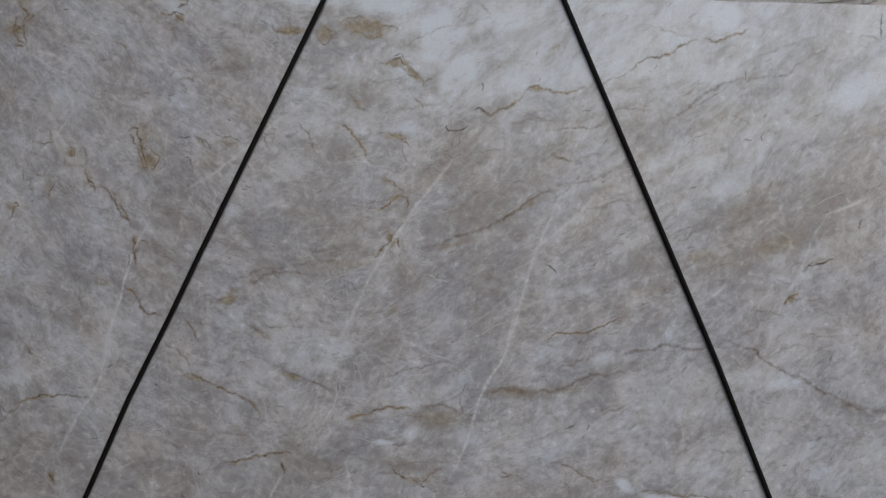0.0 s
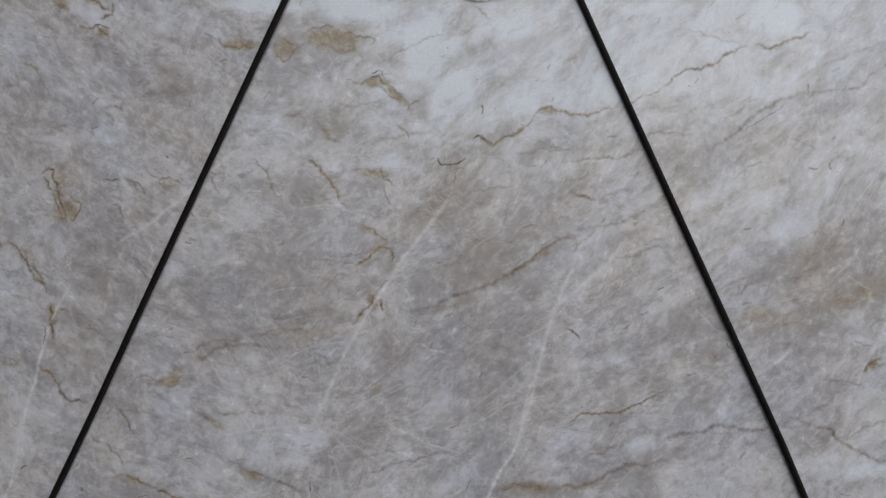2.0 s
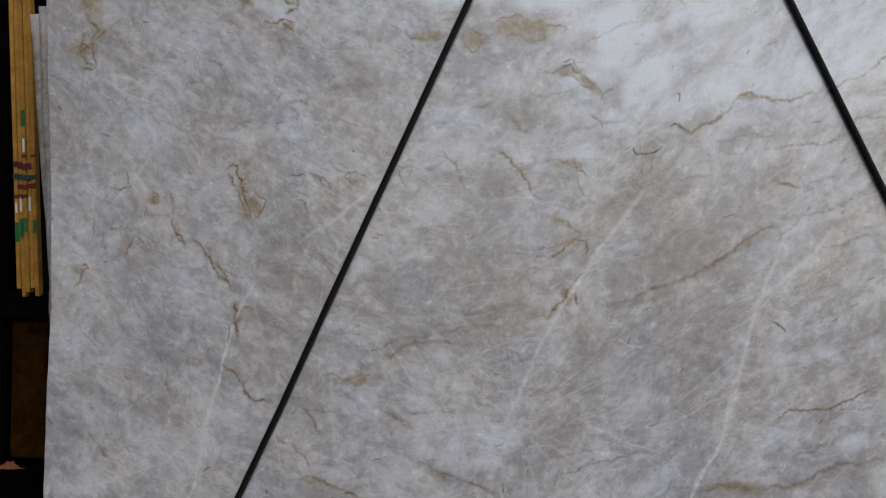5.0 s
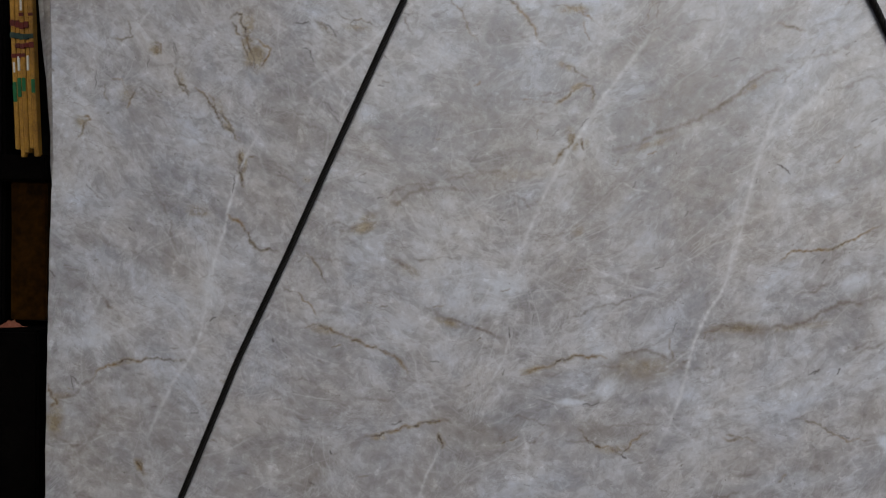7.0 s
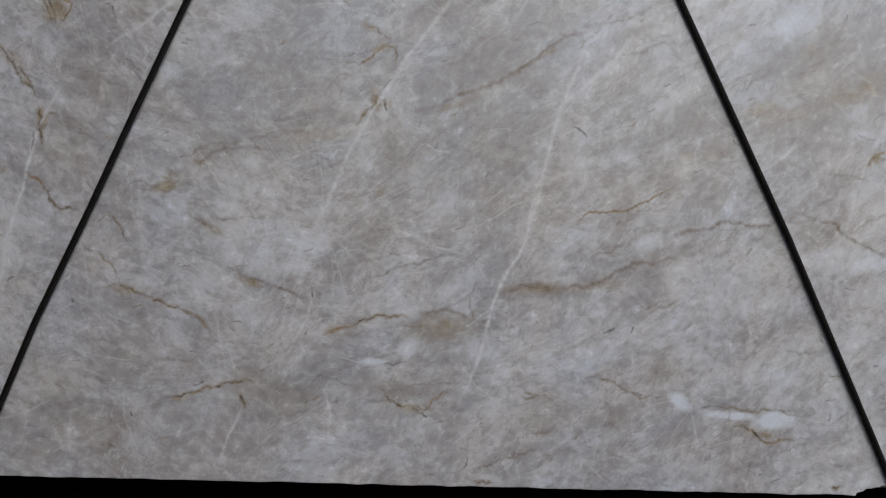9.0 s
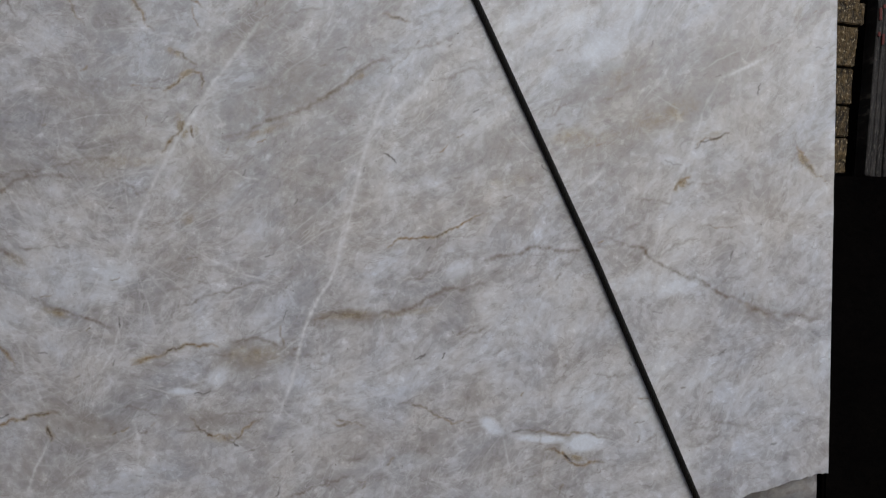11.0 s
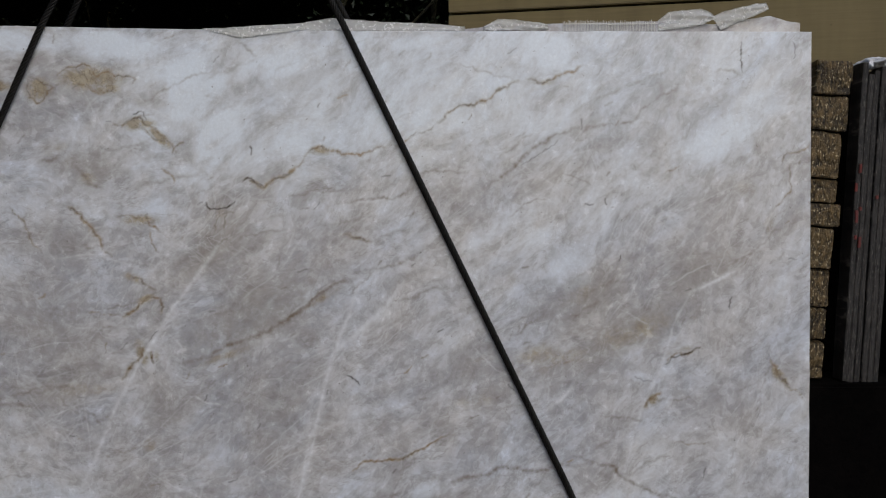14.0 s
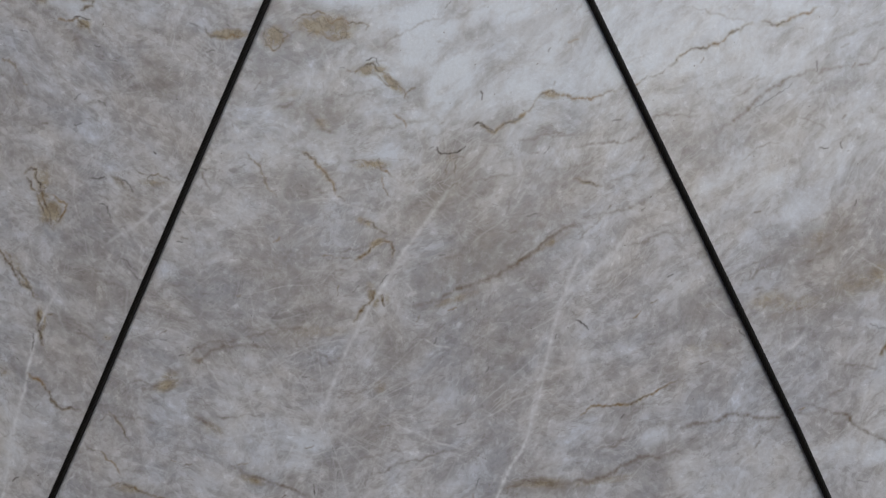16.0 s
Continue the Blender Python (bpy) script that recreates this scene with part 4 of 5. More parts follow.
zone("c", -0.010, 1.888, 0.072, 0.072, 0, 0.6)
zone("c", 0.228, 2.176, 0.200, 0.057, 10, 0.75)
zone("c", 0.483, 2.028, 0.157, 0.072, 15, 0.85)
zone("c", 0.245, 1.976, 0.100, 0.043, 20, 0.6)
zone("c", 0.865, 2.209, 0.114, 0.060, 0, 1)
zone("c", 0.577, 2.226, 0.172, 0.037, 0, 0.8)
zone("c", 0.675, 2.135, 0.086, 0.057, 0, 0.6)
zone("c", -0.755, 2.174, 0.157, 0.064, 25, 0.45)
zone("c", -0.923, 2.195, 0.114, 0.043, -30, 0.5)
zone("c", -1.169, 2.158, 0.100, 0.086, 0, 0.3)
zone("c", -0.647, 2.071, 0.129, 0.043, 40, 0.3)
zone("c", -1.054, 1.845, 0.086, 0.086, 0, 0.35)
zone("c", 0.791, 1.772, 0.214, 0.057, 28, 0.5)
zone("c", 0.929, 1.663, 0.086, 0.072, 0, 0.6)
zone("c", 0.591, 1.472, 0.086, 0.186, -20, 0.4)
zone("g", -0.272, 1.921, 0.129, 0.054, -15, 0.75)
zone("g", -0.338, 1.520, 0.214, 0.129, -20, 0.65)
zone("g", 0.182, 1.568, 0.272, 0.086, 27, 0.8)
zone("g", -0.589, 1.455, 0.157, 0.172, 0, 0.35)
zone("g", -0.042, 1.297, 0.214, 0.129, 20, 0.45)
zone("g", -0.203, 2.117, 0.086, 0.036, 0, 0.4)
zone("g", 0.065, 1.716, 0.157, 0.057, 20, 0.5)
zone("g", 0.306, 1.749, 0.172, 0.034, 10, 0.45)
zone("g", -0.394, 1.344, 0.172, 0.072, 0, 0.55)
zone("g", 0.242, 2.133, 0.157, 0.029, 10, 0.45)
zone("g", -1.103, 1.979, 0.086, 0.057, 0, 0.45)
zone("g", -1.208, 1.783, 0.057, 0.072, 0, 0.4)
zone("g", 0.701, 1.433, 0.100, 0.086, 20, 0.4)
zone("g", 0.931, 1.551, 0.172, 0.057, 28, 0.6)
zone("c", -1.439, 0.911, 0.129, 0.043, 0, 0.45)
zone("c", -0.342, 1.052, 0.129, 0.064, 20, 0.55)
zone("c", -1.096, 1.039, 0.057, 0.129, 0, 0.45)
zone("c", -0.048, 0.810, 0.049, 0.026, 40, 0.85)
zone("c", -0.134, 0.775, 0.043, 0.011, 0, 0.7)
zone("c", 0.582, 1.097, 0.057, 0.029, 15, 0.7)
zone("c", -0.507, 1.197, 0.086, 0.100, -30, 0.4)
zone("c", -1.395, 1.263, 0.129, 0.057, 0, 0.4)
zone("c", -1.431, 1.734, 0.086, 0.072, 0, 0.3)
zone("c", -1.149, 1.657, 0.072, 0.114, 0, 0.35)
zone("g", -1.296, 0.778, 0.114, 0.037, 10, 0.7)
zone("g", -0.741, 0.732, 0.229, 0.064, 0, 0.6)
zone("g", 0.037, 0.863, 0.107, 0.049, 5, 1)
zone("g", 0.137, 0.887, 0.031, 0.043, 0, 0.8)
zone("g", -0.353, 0.691, 0.114, 0.031, 0, 0.85)
zone("g", -0.061, 0.700, 0.114, 0.034, 0, 0.8)
zone("g", 0.305, 0.966, 0.129, 0.026, 4, 0.9)
zone("g", -1.517, 0.680, 0.043, 0.072, 0, 0.7)
zone("g", -1.362, 1.065, 0.129, 0.057, 0, 0.4)
zone("g", -0.083, 1.217, 0.157, 0.057, 20, 0.5)
zone("g", -0.800, 0.551, 0.129, 0.043, 30, 0.5)
zone("g", -0.596, 1.152, 0.086, 0.057, -40, 0.4)
zone("g", 0.447, 0.880, 0.114, 0.043, 10, 0.35)
zone("g", -0.923, 0.652, 0.157, 0.086, 0, 0.4)
zone("g", -0.322, 0.582, 0.157, 0.043, 0, 0.4)
zone("c", 1.319, 1.985, 0.172, 0.072, 28, 0.8)
zone("c", 1.433, 2.071, 0.086, 0.057, 0, 0.6)
zone("c", 1.048, 1.785, 0.157, 0.064, 25, 0.55)
zone("c", 0.819, 2.170, 0.086, 0.057, 0, 0.6)
zone("c", 1.121, 1.384, 0.043, 0.023, 0, 0.5)
zone("c", 0.791, 1.571, 0.086, 0.072, 0, 0.45)
zone("g", 1.078, 1.492, 0.200, 0.051, 25, 0.85)
zone("g", 1.292, 1.657, 0.157, 0.064, 25, 0.6)
zone("g", 1.392, 1.857, 0.129, 0.057, 10, 0.4)
zone("g", 0.877, 1.399, 0.100, 0.072, 0, 0.5)
zone("g", 1.379, 1.513, 0.100, 0.100, 0, 0.35)
zone("g", 0.962, 1.914, 0.086, 0.057, 0, 0.25)
zone("c", 0.906, 0.646, 0.066, 0.026, 0, 1)
zone("c", 0.801, 0.656, 0.086, 0.013, -4, 1)
zone("c", 0.662, 0.689, 0.040, 0.020, -35, 1)
zone("c", 1.191, 0.811, 0.086, 0.057, 0, 0.35)
zone("c", 1.112, 1.057, 0.172, 0.057, 0, 0.5)
zone("c", 1.408, 0.843, 0.100, 0.086, 0, 0.35)
zone("c", 0.424, 0.595, 0.172, 0.057, 0, 0.4)
zone("c", 0.927, 0.924, 0.086, 0.057, 0, 0.4)
zone("g", 0.610, 0.766, 0.031, 0.026, 0, 0.7)
zone("g", 1.346, 0.981, 0.086, 0.020, -20, 0.6)
zone("g", 1.327, 0.593, 0.086, 0.043, 0, 0.3)
zone("g", 0.265, 1.549, 0.200, 0.072, 25, 0.4)
zone("g", 0.959, 1.445, 0.172, 0.057, 30, 0.4)


def slab_mesh(name, gx, gz, y0, y1, mats):
    """A slab from its face grid: fine face, sawn rim and back."""
    nv, nu = gx.shape
    front = np.stack((gx.ravel(), np.full(gx.size, y0), gz.ravel()), 1)
    idx = np.arange(nv * nu).reshape(nv, nu)
    quads = np.stack((idx[:-1, :-1], idx[:-1, 1:], idx[1:, 1:], idx[1:, :-1]), -1).reshape(-1, 4)
    rim = np.concatenate((idx[0, :-1], idx[:-1, -1], idx[-1, :0:-1], idx[:0:-1, 0]))
    n, m = len(rim), len(front)
    lip = front[rim] + np.array((0.0, 0.002, 0.0))
    back = front[rim].copy()
    back[:, 1] = y1
    back[:, 0] += np.array([0.002 * noise.noise(Vector((float(p[0]) * 30, 1.0, float(p[2]) * 30))) for p in back])
    k, k1 = np.arange(n), (np.arange(n) + 1) % n
    side = np.stack((rim, m + k, m + k1, rim[k1]), 1)
    side2 = np.stack((m + k, m + n + k, m + n + k1, m + k1), 1)
    faces = np.concatenate((quads, side, side2))
    me = bpy.data.meshes.new(name)
    allv = np.concatenate((front, lip, back)).astype(np.float32)
    me.vertices.add(len(allv))
    me.vertices.foreach_set("co", allv.ravel())
    loops = np.concatenate((faces.ravel(), (m + n + k)[::-1])).astype(np.int32)
    me.loops.add(len(loops))
    me.loops.foreach_set("vertex_index", loops)
    starts = np.concatenate((np.arange(len(faces)) * 4, [len(faces) * 4])).astype(np.int32)
    me.polygons.add(len(starts))
    me.polygons.foreach_set("loop_start", starts)
    me.update(calc_edges=True)
    for mat in mats:
        me.materials.append(mat)
    which = np.zeros(len(starts), np.int32)
    which[len(quads):] = 1
    me.polygons.foreach_set("material_index", which)
    me.validate()
    return me


me = slab_mesh("stone_slab", GX, GZ, 0.0, THICK, (MAT_SLAB, MAT_EDGE))
for name, keys in (("veins", "owb"), ("zones", "cgd"), ("stains", "hhh")):
    data = np.zeros((len(me.vertices), 4), np.float32)
    data[:, 3] = 1.0
    for i, key in enumerate(keys):
        data[:GX.size, i] = FIELDS[key].ravel()
    me.attributes.new(name, 'FLOAT_COLOR', 'POINT').data.foreach_set("color", data.ravel())
rise = 0.25 + 0.15 * (GZ - 0.5)
fold = np.sqrt((GX + 0.35) ** 2 + 0.09)
data = np.zeros((len(me.vertices), 3), np.float32)
data[:GX.size, 0] = GX.ravel()
data[:GX.size, 2] = (GZ - rise * fold).ravel()
me.attributes.new("bedding", 'FLOAT_VECTOR', 'POINT').data.foreach_set("vector", data.ravel())
tagged(new("stone_slab", me), "polished grey-white quartzite slab with ochre veins, hung in two wire ropes", "stone slab", "slabs in the slings")


# ---- slabs behind it in the same slings ----
def rear_slab(y0, left, right, low, high, seed, label, crown):
    n, m = 240, 24
    x = np.linspace(left[1], right, n)
    z = np.linspace(0.0, 1.0, m)
    top = high + wobble(x, seed, 0.004, 9.0) + crown(x)
    bottom = low + wobble(x, seed + 2.0, 0.004, 12.0)
    side = wobble(np.linspace(0, 2, m), seed + 4.0, 0.006, 5.0)
    lx = np.interp(z, (0.0, 0.42, 1.0), (left[0], left[1], left[2])) + side
    gx = lx[:, None] + (right - lx)[:, None] * ((x - x[0]) / (x[-1] - x[0]))[None, :]
    gz = bottom[None, :] * (1 - z)[:, None] + top[None, :] * z[:, None]
    return tagged(new("stone_slab", slab_mesh("stone_slab", gx, gz, y0, y0 + 0.028, (MAT_BACK, MAT_EDGE))), label, "stone slab", "slabs in the slings")


rear_slab(0.034, (-1.530, -1.545, -1.605), 1.535, 0.470, 2.240, 21.0, "rough-edged grey quartzite slab tight behind the front slab",
          lambda x: np.interp(x, (-1.6, 0.0, 0.18, 0.36, 0.55, 0.70, 0.78, 0.95, 1.16, 1.22, 1.32, 1.40, 1.46, 1.49, 1.50, 1.54), (-0.01, 0.0, 0.022, 0.044, 0.036, 0.026, 0.040, 0.040, 0.046, 0.046, 0.038, 0.050, 0.060, 0.052, 0.046, 0.040)))
rear_slab(0.066, (-1.525, -1.548, -1.648), 1.525, 0.480, 2.215, 31.0, "rough-edged grey quartzite slab at the back of the bundle", lambda x: np.interp(x, (-1.6, 0.3, 0.9, 1.5), (0.0, 0.02, 0.05, 0.03)))

# torn film on the rear slab's top
film_rng = random.Random(4)


def film_piece(top, bottom, y, lean, crumple, label):
    """A crumpled sheet of torn film between an upper and a lower edge, each a few (x, z) points."""
    bm, cols = bmesh.new(), []
    for i in range(49):
        s = i / 48
        ends = [np.array([np.interp(s, np.linspace(0, 1, len(e)), [p[k] for p in e]) for k in (0, 1)]) for e in (bottom, top)]
        col = []
        for k in range(11):
            h = k / 10
            x, z = ends[0] * (1 - h) + ends[1] * h
            p = Vector((float(x), y + lean * h, float(z)))
            fold = 0.5 * math.sin(34.0 * p.x + 60.0 * p.z + 9.0 * h) + noise.noise(p * 38.0) + 0.6 * abs(noise.noise(p * 90.0))
            p += Vector((0.0, crumple * fold, 0.0)) + Vector(noise.noise_vector(p * 60.0)) * 0.0016
            col.append(bm.verts.new(p))
        cols.append(col)
    for a, b in zip(cols, cols[1:]):
        for k in range(10):
            bm.faces.new((a[k], b[k], b[k + 1], a[k + 1]))
    bmesh.ops.solidify(bm, geom=bm.faces[:], thickness=0.0012)
    return tagged(mesh_ob("plastic_film", bm, MAT_FILM, True), label, "plastic film", "torn film")


film_piece([(1.172, 2.288), (1.199, 2.311), (1.235, 2.316), (1.285, 2.319), (1.307, 2.309), (1.322, 2.297)],
           [(1.172, 2.262), (1.199, 2.264), (1.235, 2.268), (1.285, 2.276), (1.307, 2.288), (1.322, 2.292)], 0.026, 0.012, 0.006, "crumpled torn translucent film bulging over the rear slab's top")
film_piece([(1.308, 2.297), (1.336, 2.309), (1.379, 2.320), (1.422, 2.331), (1.449, 2.332)],
           [(1.330, 2.262), (1.360, 2.275), (1.400, 2.292), (1.440, 2.308), (1.453, 2.316)], 0.026, 0.006, 0.004, "twisted strip of clear film sticking up from the rear slab")
film_piece([(0.728, 2.274), (0.764, 2.293), (0.804, 2.291), (0.861, 2.284), (0.892, 2.279)],
           [(0.728, 2.262), (0.764, 2.263), (0.804, 2.264), (0.861, 2.264), (0.892, 2.266)], 0.027, 0.004, 0.004, "crumpled torn translucent film on the rear slab's top")
film_piece([(0.021, 2.270), (0.190, 2.280), (0.268, 2.284), (0.339, 2.297), (0.418, 2.291), (0.488, 2.285), (0.573, 2.283), (0.680, 2.274)],
           [(0.021, 2.264), (0.190, 2.266), (0.268, 2.264), (0.339, 2.263), (0.418, 2.262), (0.488, 2.262), (0.573, 2.262), (0.680, 2.262)], 0.021, 0.012, 0.0018, "long thin film lying along the rear slab's top")
film_piece([(0.023, 2.2655), (0.090, 2.2650), (0.150, 2.2645), (0.210, 2.2640), (0.268, 2.2635)],
           [(0.026, 2.2635), (0.090, 2.247), (0.118, 2.240), (0.190, 2.249), (0.268, 2.2605)], -0.0045, 0.0, 0.0009, "thin film flap folded over the front slab's top edge")

# frayed net backing along the top of the rear slab
net = empty("backing_net", (1.05, 0.033, 2.255), "frayed pale glass-fibre backing net along a slab's top edge", "backing net")
bm = bmesh.new()
for i in range(62):
    x = 0.93 + i * 0.0038
    h = 2.285 + film_rng.uniform(-0.001, 0.004)
    tube(bm, [Vector((x, 0.031, 2.262)) - net.location, Vector((x + film_rng.uniform(-.001, .001), 0.031, h)) - net.location], 0.0007, 4)
tagged(part("fringe", bm, MAT_MESH, net), kind="stuff")
part("selvedge", tube(bmesh.new(), [Vector((0.93 + i * 0.03, 0.0305, 2.279 + 0.001 * math.sin(i))) - net.location for i in range(9)], 0.0012, 6), MAT_MESH, net)


# ---- wire rope slings ----
def rope(points, radius=0.0088, lay=0.075):
    """Six strands laid round a core along a polyline; one mesh a strand."""
    line = [Vector(p) for p in points]
    fine = [line[0]]
    for a, b in zip(line, line[1:]):
        n = max(2, int((b - a).length / 0.006))
        fine += [a.lerp(b, i / n) for i in range(1, n + 1)]
    for _ in range(6):
        fine = [fine[0]] + [(p + q * 2 + r) / 4 for p, q, r in zip(fine, fine[1:], fine[2:])] + [fine[-1]]
    strands, run = [[] for _ in range(6)], 0.0
    for i, p in enumerate(fine):
        d = (fine[min(i + 1, len(fine) - 1)] - fine[max(i - 1, 0)]).normalized()
        a = d.cross(Vector((0.1, 0.9, 0.2))).normalized() if abs(d.y) < 0.8 else d.cross(Vector((1, 0, 0))).normalized()
        b = d.cross(a)
        if i:
            run += (p - fine[i - 1]).length
        for k in range(6):
            w = 2 * math.pi * (k / 6 + run / lay)
            strands[k].append(p + (a * math.cos(w) + b * math.sin(w)) * radius * 0.66)
    return fine, strands


APEX = Vector((0.0, 0.045, 3.02))


def sling(top_x, mids, low_x, low_z, label):
    """One rope: up the front face, round under the bundle and up the back, both legs to the crane's hook point."""
    front_top = Vector((top_x, -0.0105, 2.262))
    ob = empty("wire_rope_sling", (low_x, 0.0, low_z), label, "wire rope", "lifting slings")
    rear_x = top_x + (0.022 if top_x < 0 else 0.012)
    fine, strands = rope([APEX, front_top, *[(x, -0.0105, z) for x, z in mids], (low_x, -0.0105, low_z + 0.004), (low_x, 0.004, low_z - 0.012), (low_x, 0.09, low_z - 0.010), (low_x, 0.105, low_z + 0.01), (rear_x, 0.105, 2.275), APEX + Vector((0, 0.02, 0))])
    for s in strands:
        part("strand", tube(bmesh.new(), [p - ob.location for p in s], 0.0031, 8), MAT_ROPE, ob, smooth=True)
    part("core", tube(bmesh.new(), [p - ob.location for p in fine[::2]], 0.0040, 6), MAT_ROPE, ob)


sling(-0.377, [(-0.637, 1.690), (-0.779, 1.377), (-0.881, 1.148), (-1.015, 0.861)], -1.178, 0.456, "black oiled wire rope slung down the slab to its lower edge")
sling(0.380, [(0.659, 1.680), (0.927, 1.120)], 1.212, 0.474, "black oiled wire rope slung to the chipped lower corner")


# ---- stone bundles beside it ----
def lean_matrix(x, y, z, degrees):
    return Matrix.Translation((x, y, z)) @ Matrix.Rotation(radians(degrees), 4, 'Y')


bundle = empty("stone_stack", (1.63, 0.15, 0.0), "stack of rough brown split stone blocks with dark joints", "stone blocks")
bundle.matrix_world = lean_matrix(1.590, 0.15, 1.36, 3.4)
z = 0.0
for i, h in enumerate((0.099, 0.090, 0.100, 0.112, 0.063, 0.065, 0.125, 0.093, 0.093)):
    taper = 0.026 * (1.0 - z / 0.84)
    part("stone_block", box(bmesh.new(), -0.045 + 0.004 * (i % 3), 0.056 - taper + 0.004 * ((i * 5) % 3), -0.06 + 0.010 * ((i * 3) % 4), 0.08, z + 0.002, z + h - 0.003, 0.003, 0.005, 9), MAT_BROWN, bundle)
    z += h

bundle = empty("slab_bundle", (1.75, 0.15, 0.0), "bundle of dark grey slabs seen on edge, red paint marks", "slab bundle")
bundle.matrix_world = lean_matrix(1.680, 0.15, 1.355, 3.5)
for i in range(6):
    part("slab_edge", box(bmesh.new(), i * 0.0165 - 0.012, i * 0.0165 + 0.0025, -0.07 + 0.003 * ((i * 7) % 3), 0.0, -0.02 * ((i * 5) % 3), 0.835 - 0.010 * ((i * 3) % 4), 0.0015, 0.0022, 9), MAT_GREY, bundle)
for x, z0, z1 in ((-0.004, 0.545, 0.570), (-0.009, 0.498, 0.520), (-0.006, 0.415, 0.448), (0.003, 0.448, 0.458), (0.006, 0.352, 0.380), (-0.005, 0.372, 0.384), (0.045, 0.48, 0.49)):
    part("paint_mark", box(bmesh.new(), x - 0.0035, x + 0.0035, -0.0755, -0.0690, z0, z1, 0.001, 0.003, 3), MAT_RED, bundle, "faded red paint mark")


def crumple(x, y, z, rx, ry, rz, seed):
    """A crumpled lump of sheet."""
    bm = bmesh.new()
    bmesh.ops.create_icosphere(bm, subdivisions=4, radius=1.0)
    for v in bm.verts:
        k = 1.0 + 0.45 * noise.noise(v.co * 1.7 + Vector((seed, 0, 0))) + 0.28 * abs(noise.noise(v.co * 4.5 + Vector((0, seed, 0))))
        v.co = Vector((x + v.co.x * rx * k, y + v.co.y * ry * k, z + v.co.z * rz * k))
    return bm


for x, z, rx, rz, seed in ((0.006, 0.830, 0.015, 0.016, 3.0), (0.036, 0.842, 0.022, 0.012, 8.0), (0.062, 0.834, 0.014, 0.013, 14.0)):
    part("cover", crumple(x, -0.01, z, rx, 0.062, rz, seed), MAT_COVER, bundle, "crumpled white sheet over the slab tops", True)
part("film_scrap", crumple(0.066, -0.078, 0.735, 0.008, 0.006, 0.036, 21.0), MAT_COVER, bundle, "torn white sheet scrap hanging on the edge", True)

# black filler blocks standing in for the deep shade round those stones
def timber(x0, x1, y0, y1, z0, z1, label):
    return tagged(mesh_ob("black_filler", box(bmesh.new(), x0, x1, y0, y1, z0, z1, 0.008, 0.003, 3), MAT_NEAR_BLACK), label, "timber", "rack timbers")


timber(1.56, 2.6, 0.05, 0.36, -0.05, 1.352, "black filler standing in for the shade under the stone stacks")
timber(-1.60, 1.56, 0.30, 0.46, -0.05, 0.90, "long black filler standing in for the shade below and behind the slabs")
timber(1.600, 1.770, 0.255, 0.35, 1.352, 2.17, "black filler for the shaded gap between two stone stacks")
timber(1.845, 2.6, 0.12, 0.30, 1.352, 2.10, "wide black filler standing in for the shade beyond the stone stacks")

# yellow bundle beyond the other end
bundle = empty("slab_bundle", (-1.72, 0.22, 1.44), "bundle of yellow slabs on edge with painted colour marks", "slab bundle")
bundle.matrix_world = lean_matrix(-1.715, 0.22, 1.44, -3.0)
for i in range(5):
    x = -0.024 + i * 0.0140
    part("slab_edge", box(bmesh.new(), x, x + 0.0126, -0.03 + 0.003 * (i % 2), -0.004, -0.012 * ((i * 2) % 3), 0.92 + 0.01 * (i % 3), 0.0015, 0.0012, 4), MAT_YELLOW, bundle)
STICK = [-0.024 + i * 0.0140 + 0.0063 for i in range(5)]
for mat, what, wide, marks in (
        (MAT_GREEN, "green paint mark", 0.0052, ((0, 0.137, 0.195), (1, 0.150, 0.206), (2, 0.165, 0.206), (4, 0.160, 0.200), (2, 0.475, 0.525))),
        (MAT_WHITE, "white paint mark", 0.0030, ((0, 0.222, 0.252), (1, 0.226, 0.268), (3, 0.226, 0.268), (2, 0.400, 0.440))),
        (MAT_RED, "red paint mark", 0.0068, ((0, 0.264, 0.276), (1, 0.262, 0.276), (2, 0.265, 0.275), (1, 0.292, 0.306), (2, 0.288, 0.304), (3, 0.292, 0.306), (4, 0.290, 0.308), (0, 0.356, 0.374), (1, 0.352, 0.372), (2, 0.346, 0.366), (3, 0.350, 0.368), (2, 0.384, 0.394), (4, 0.384, 0.392))),
        (MAT_DKGREEN, "dark green paint mark", 0.0070, ((0, 0.322, 0.338), (1, 0.320, 0.336), (2, 0.316, 0.333), (3, 0.316, 0.332), (4, 0.318, 0.332)))):
    for k, z0, z1 in marks:
        x = STICK[k]
        part("paint_mark", box(bmesh.new(), x - wide, x + wide, -0.0325, -0.0265, z0, z1, 0.001, 0.0015, 2), mat, bundle, what)

timber(-1.80, -1.65, 0.20, 0.42, 1.345, 1.424, "black filler for the shaded gap under the yellow slabs")
board = tagged(mesh_ob("amber_board", box(bmesh.new(), -1.765, -1.655, 0.215, 0.40, 0.94, 1.345, 0.004, 0.003, 5), MAT_AMBER), "amber-brown board with its shade put into the colour", "board")
timber(-1.95, -1.62, 0.10, 0.42, -0.05, 0.922, "black filler standing in for the shade at the slab's far end")
timber(-1.93, -1.80, 0.24, 0.42, 0.922, 2.35, "black upright beside the yellow slabs")

# a dry leaf on the added black block
bm = bmesh.new()
rows = []
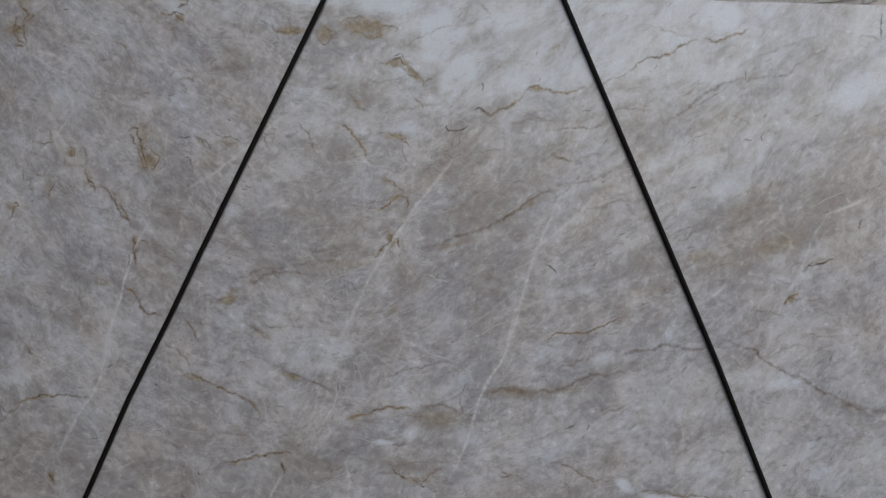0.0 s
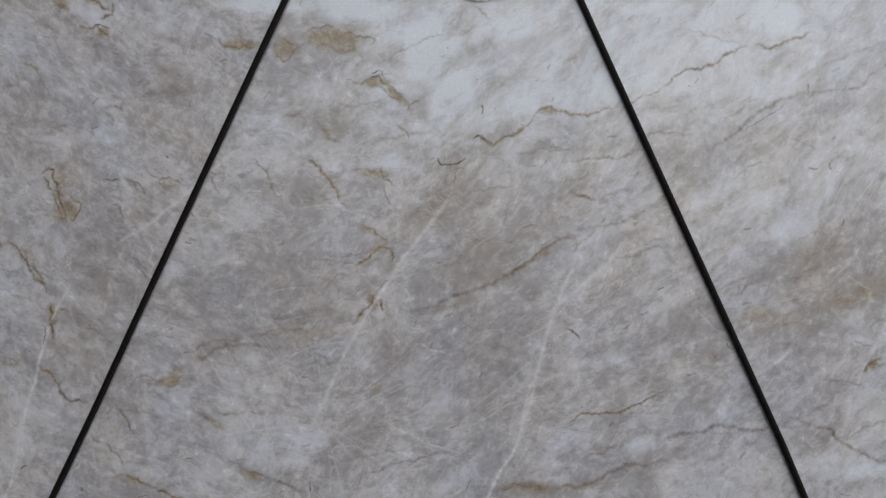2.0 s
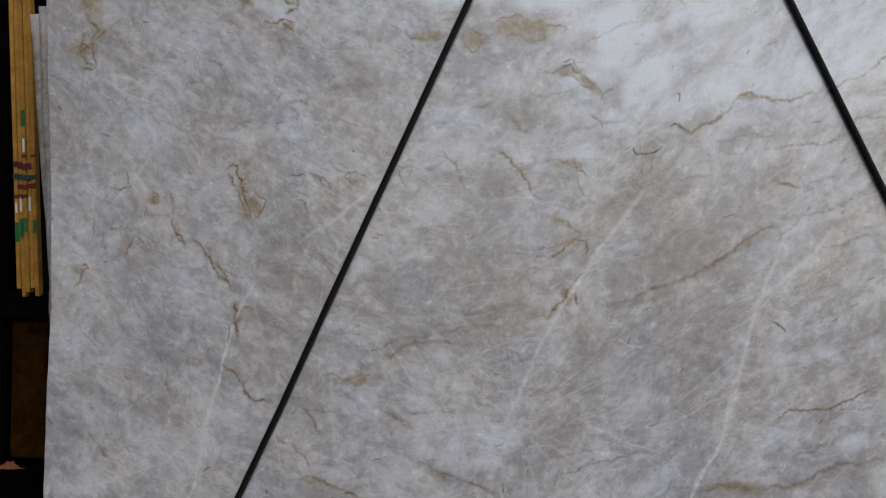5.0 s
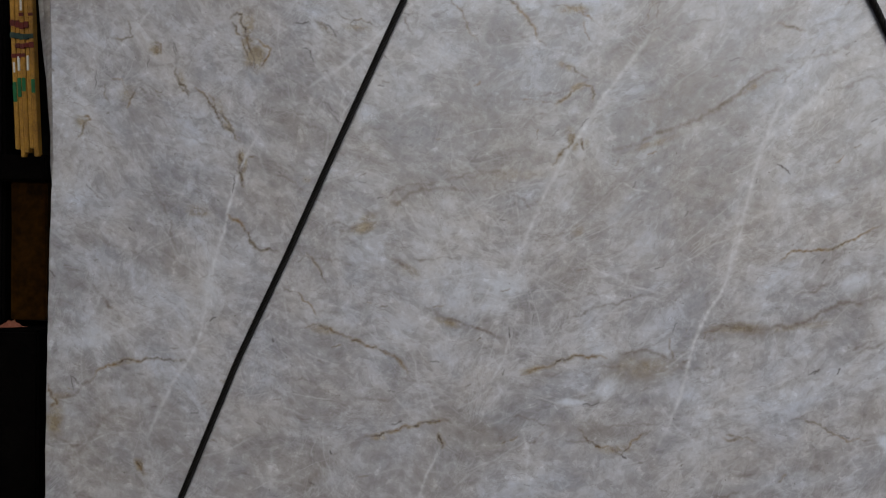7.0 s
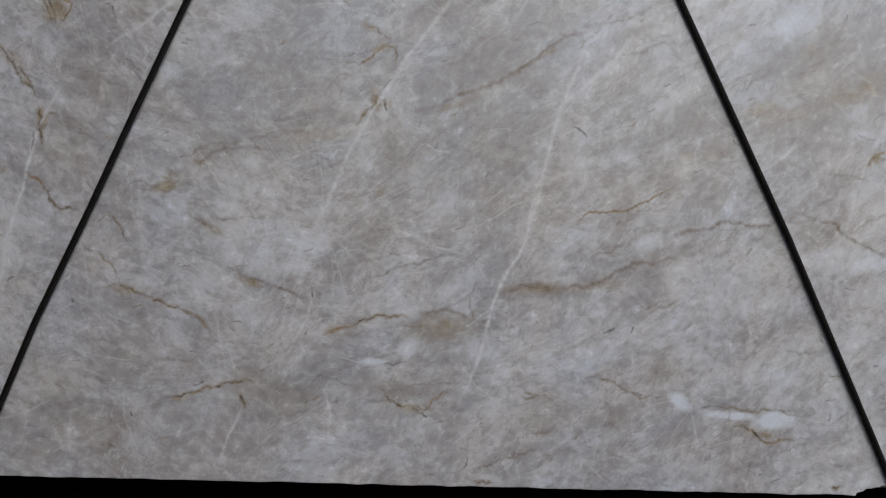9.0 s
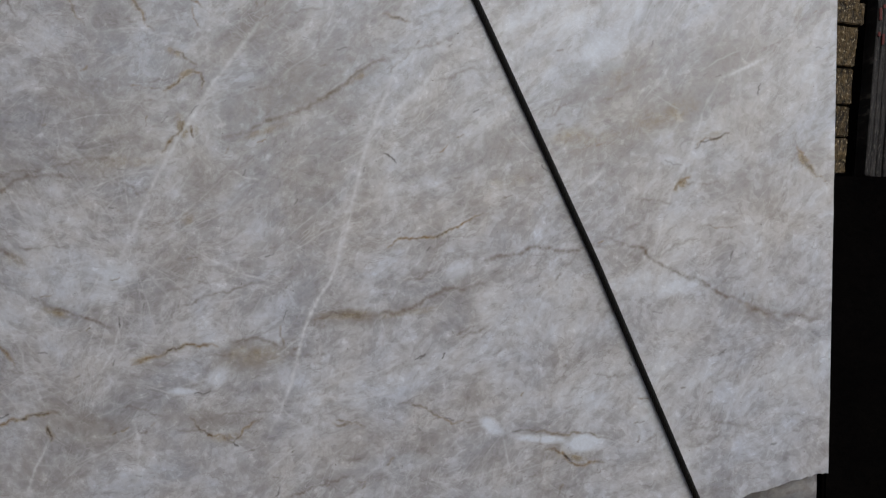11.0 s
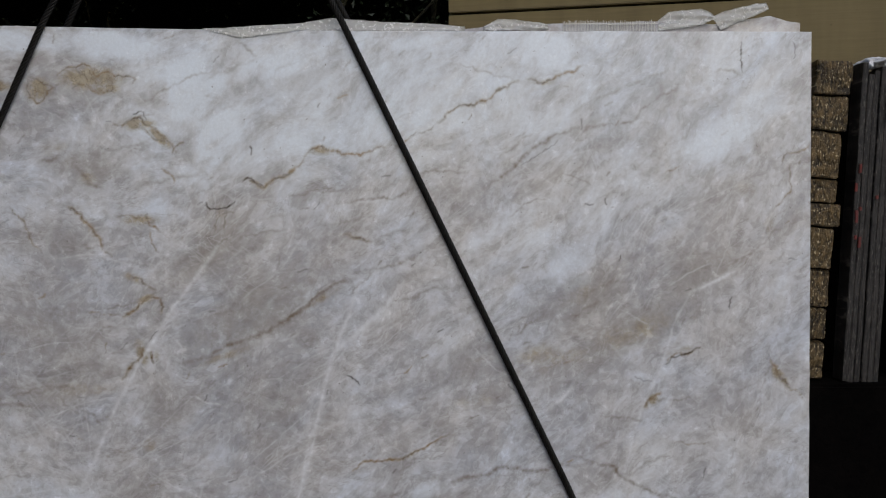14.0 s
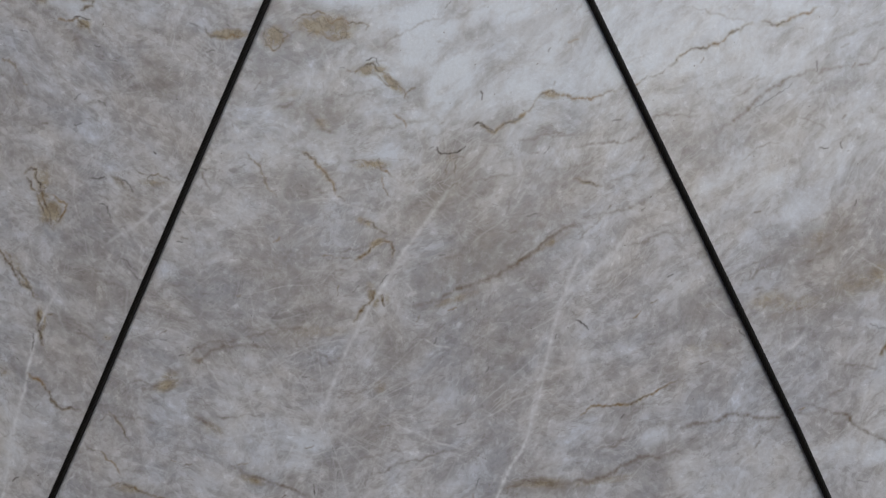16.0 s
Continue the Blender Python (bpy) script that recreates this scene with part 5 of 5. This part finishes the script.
for i in range(13):
    s = i / 12
    half = 0.011 * math.sin(math.pi * min(1.0, s * 1.15 + 0.05)) ** 0.8 * (1.0 if i % 3 else 1.35) + 0.001
    y = 0.12 + 0.004 * math.sin(7 * s)
    rows.append([bm.verts.new((-1.745 + 0.080 * s, y + k * half * 0.7, 0.9255 + (k + 1) * half * 0.75 + 0.004 * s)) for k in (-1, -0.5, 0, 0.5, 1)])
for a, b in zip(rows, rows[1:]):
    for k in range(4):
        bm.faces.new((a[k], b[k], b[k + 1], a[k + 1]))
bmesh.ops.solidify(bm, geom=bm.faces[:], thickness=0.0008)
tagged(mesh_ob("dry_leaf", bm, MAT_LEAFRED, True), "curled dry reddish leaf lying on a black filler block", "leaf")


# ---- dark trees behind ----
def tree(x, y, height, seed, leaves, label):
    rng = random.Random(seed)
    ob = empty("tree", (x, y, 0.0), label, "tree", "trees behind the slabs")
    line = [Vector((0.10 * noise.noise(Vector((seed, i * 0.5, 0))), 0.08 * noise.noise(Vector((seed, 9, i * 0.5))), height * i / 12 - 0.06)) for i in range(13)]
    part("trunk", tube(bmesh.new(), line, [0.022 * (1 - 0.5 * i / 12) for i in range(13)], 8), MAT_BARK, ob, smooth=True)
    limbs = []
    for k in range(9):
        p = line[4 + k % 8]
        d = Vector((rng.uniform(-1, 1), rng.uniform(-1, 0.6), rng.uniform(0.1, 0.8))).normalized() * rng.uniform(0.5, 1.0)
        pts = [p + d * s + Vector((0, 0, 0.15 * s * s)) for s in (0, 0.25, 0.5, 0.75, 1.0)]
        limbs.append(pts)
        part("limb", tube(bmesh.new(), pts, [0.009, 0.007, 0.005, 0.004, 0.002], 6), MAT_BARK, ob)
    bm = bmesh.new()
    for i in range(leaves):
        pts = rng.choice(limbs)
        p = pts[rng.randint(1, 4)] + Vector((rng.gauss(0, 0.16), rng.gauss(0, 0.16), rng.gauss(0, 0.15)))
        a = Vector((rng.uniform(-1, 1), rng.uniform(-1, 1), rng.uniform(-1, 0.4))).normalized()
        b = a.cross(Vector((rng.uniform(-1, 1), rng.uniform(-1, 1), 1))).normalized()
        l, w = rng.uniform(0.02, 0.04), rng.uniform(0.006, 0.012)
        c = a.cross(b) * 0.006
        q = [bm.verts.new(v) for v in (p, p + a * l * .5 + b * w + c, p + a * l, p + a * l * .5 - b * w + c)]
        bm.faces.new((q[0], q[1], q[2]))
        bm.faces.new((q[0], q[2], q[3]))
    tagged(part("crown", bm, MAT_LEAF, ob), kind="stuff")


for k, (x, y) in enumerate(((-2.0, 3.4), (-1.1, 3.0), (-0.3, 3.5), (0.30, 1.75), (0.62, 1.95), (1.5, 3.6))):
    tree(x, y, 2.95, 20 + k, 1800, "dark leafy shrub tree in the shade behind the slabs")
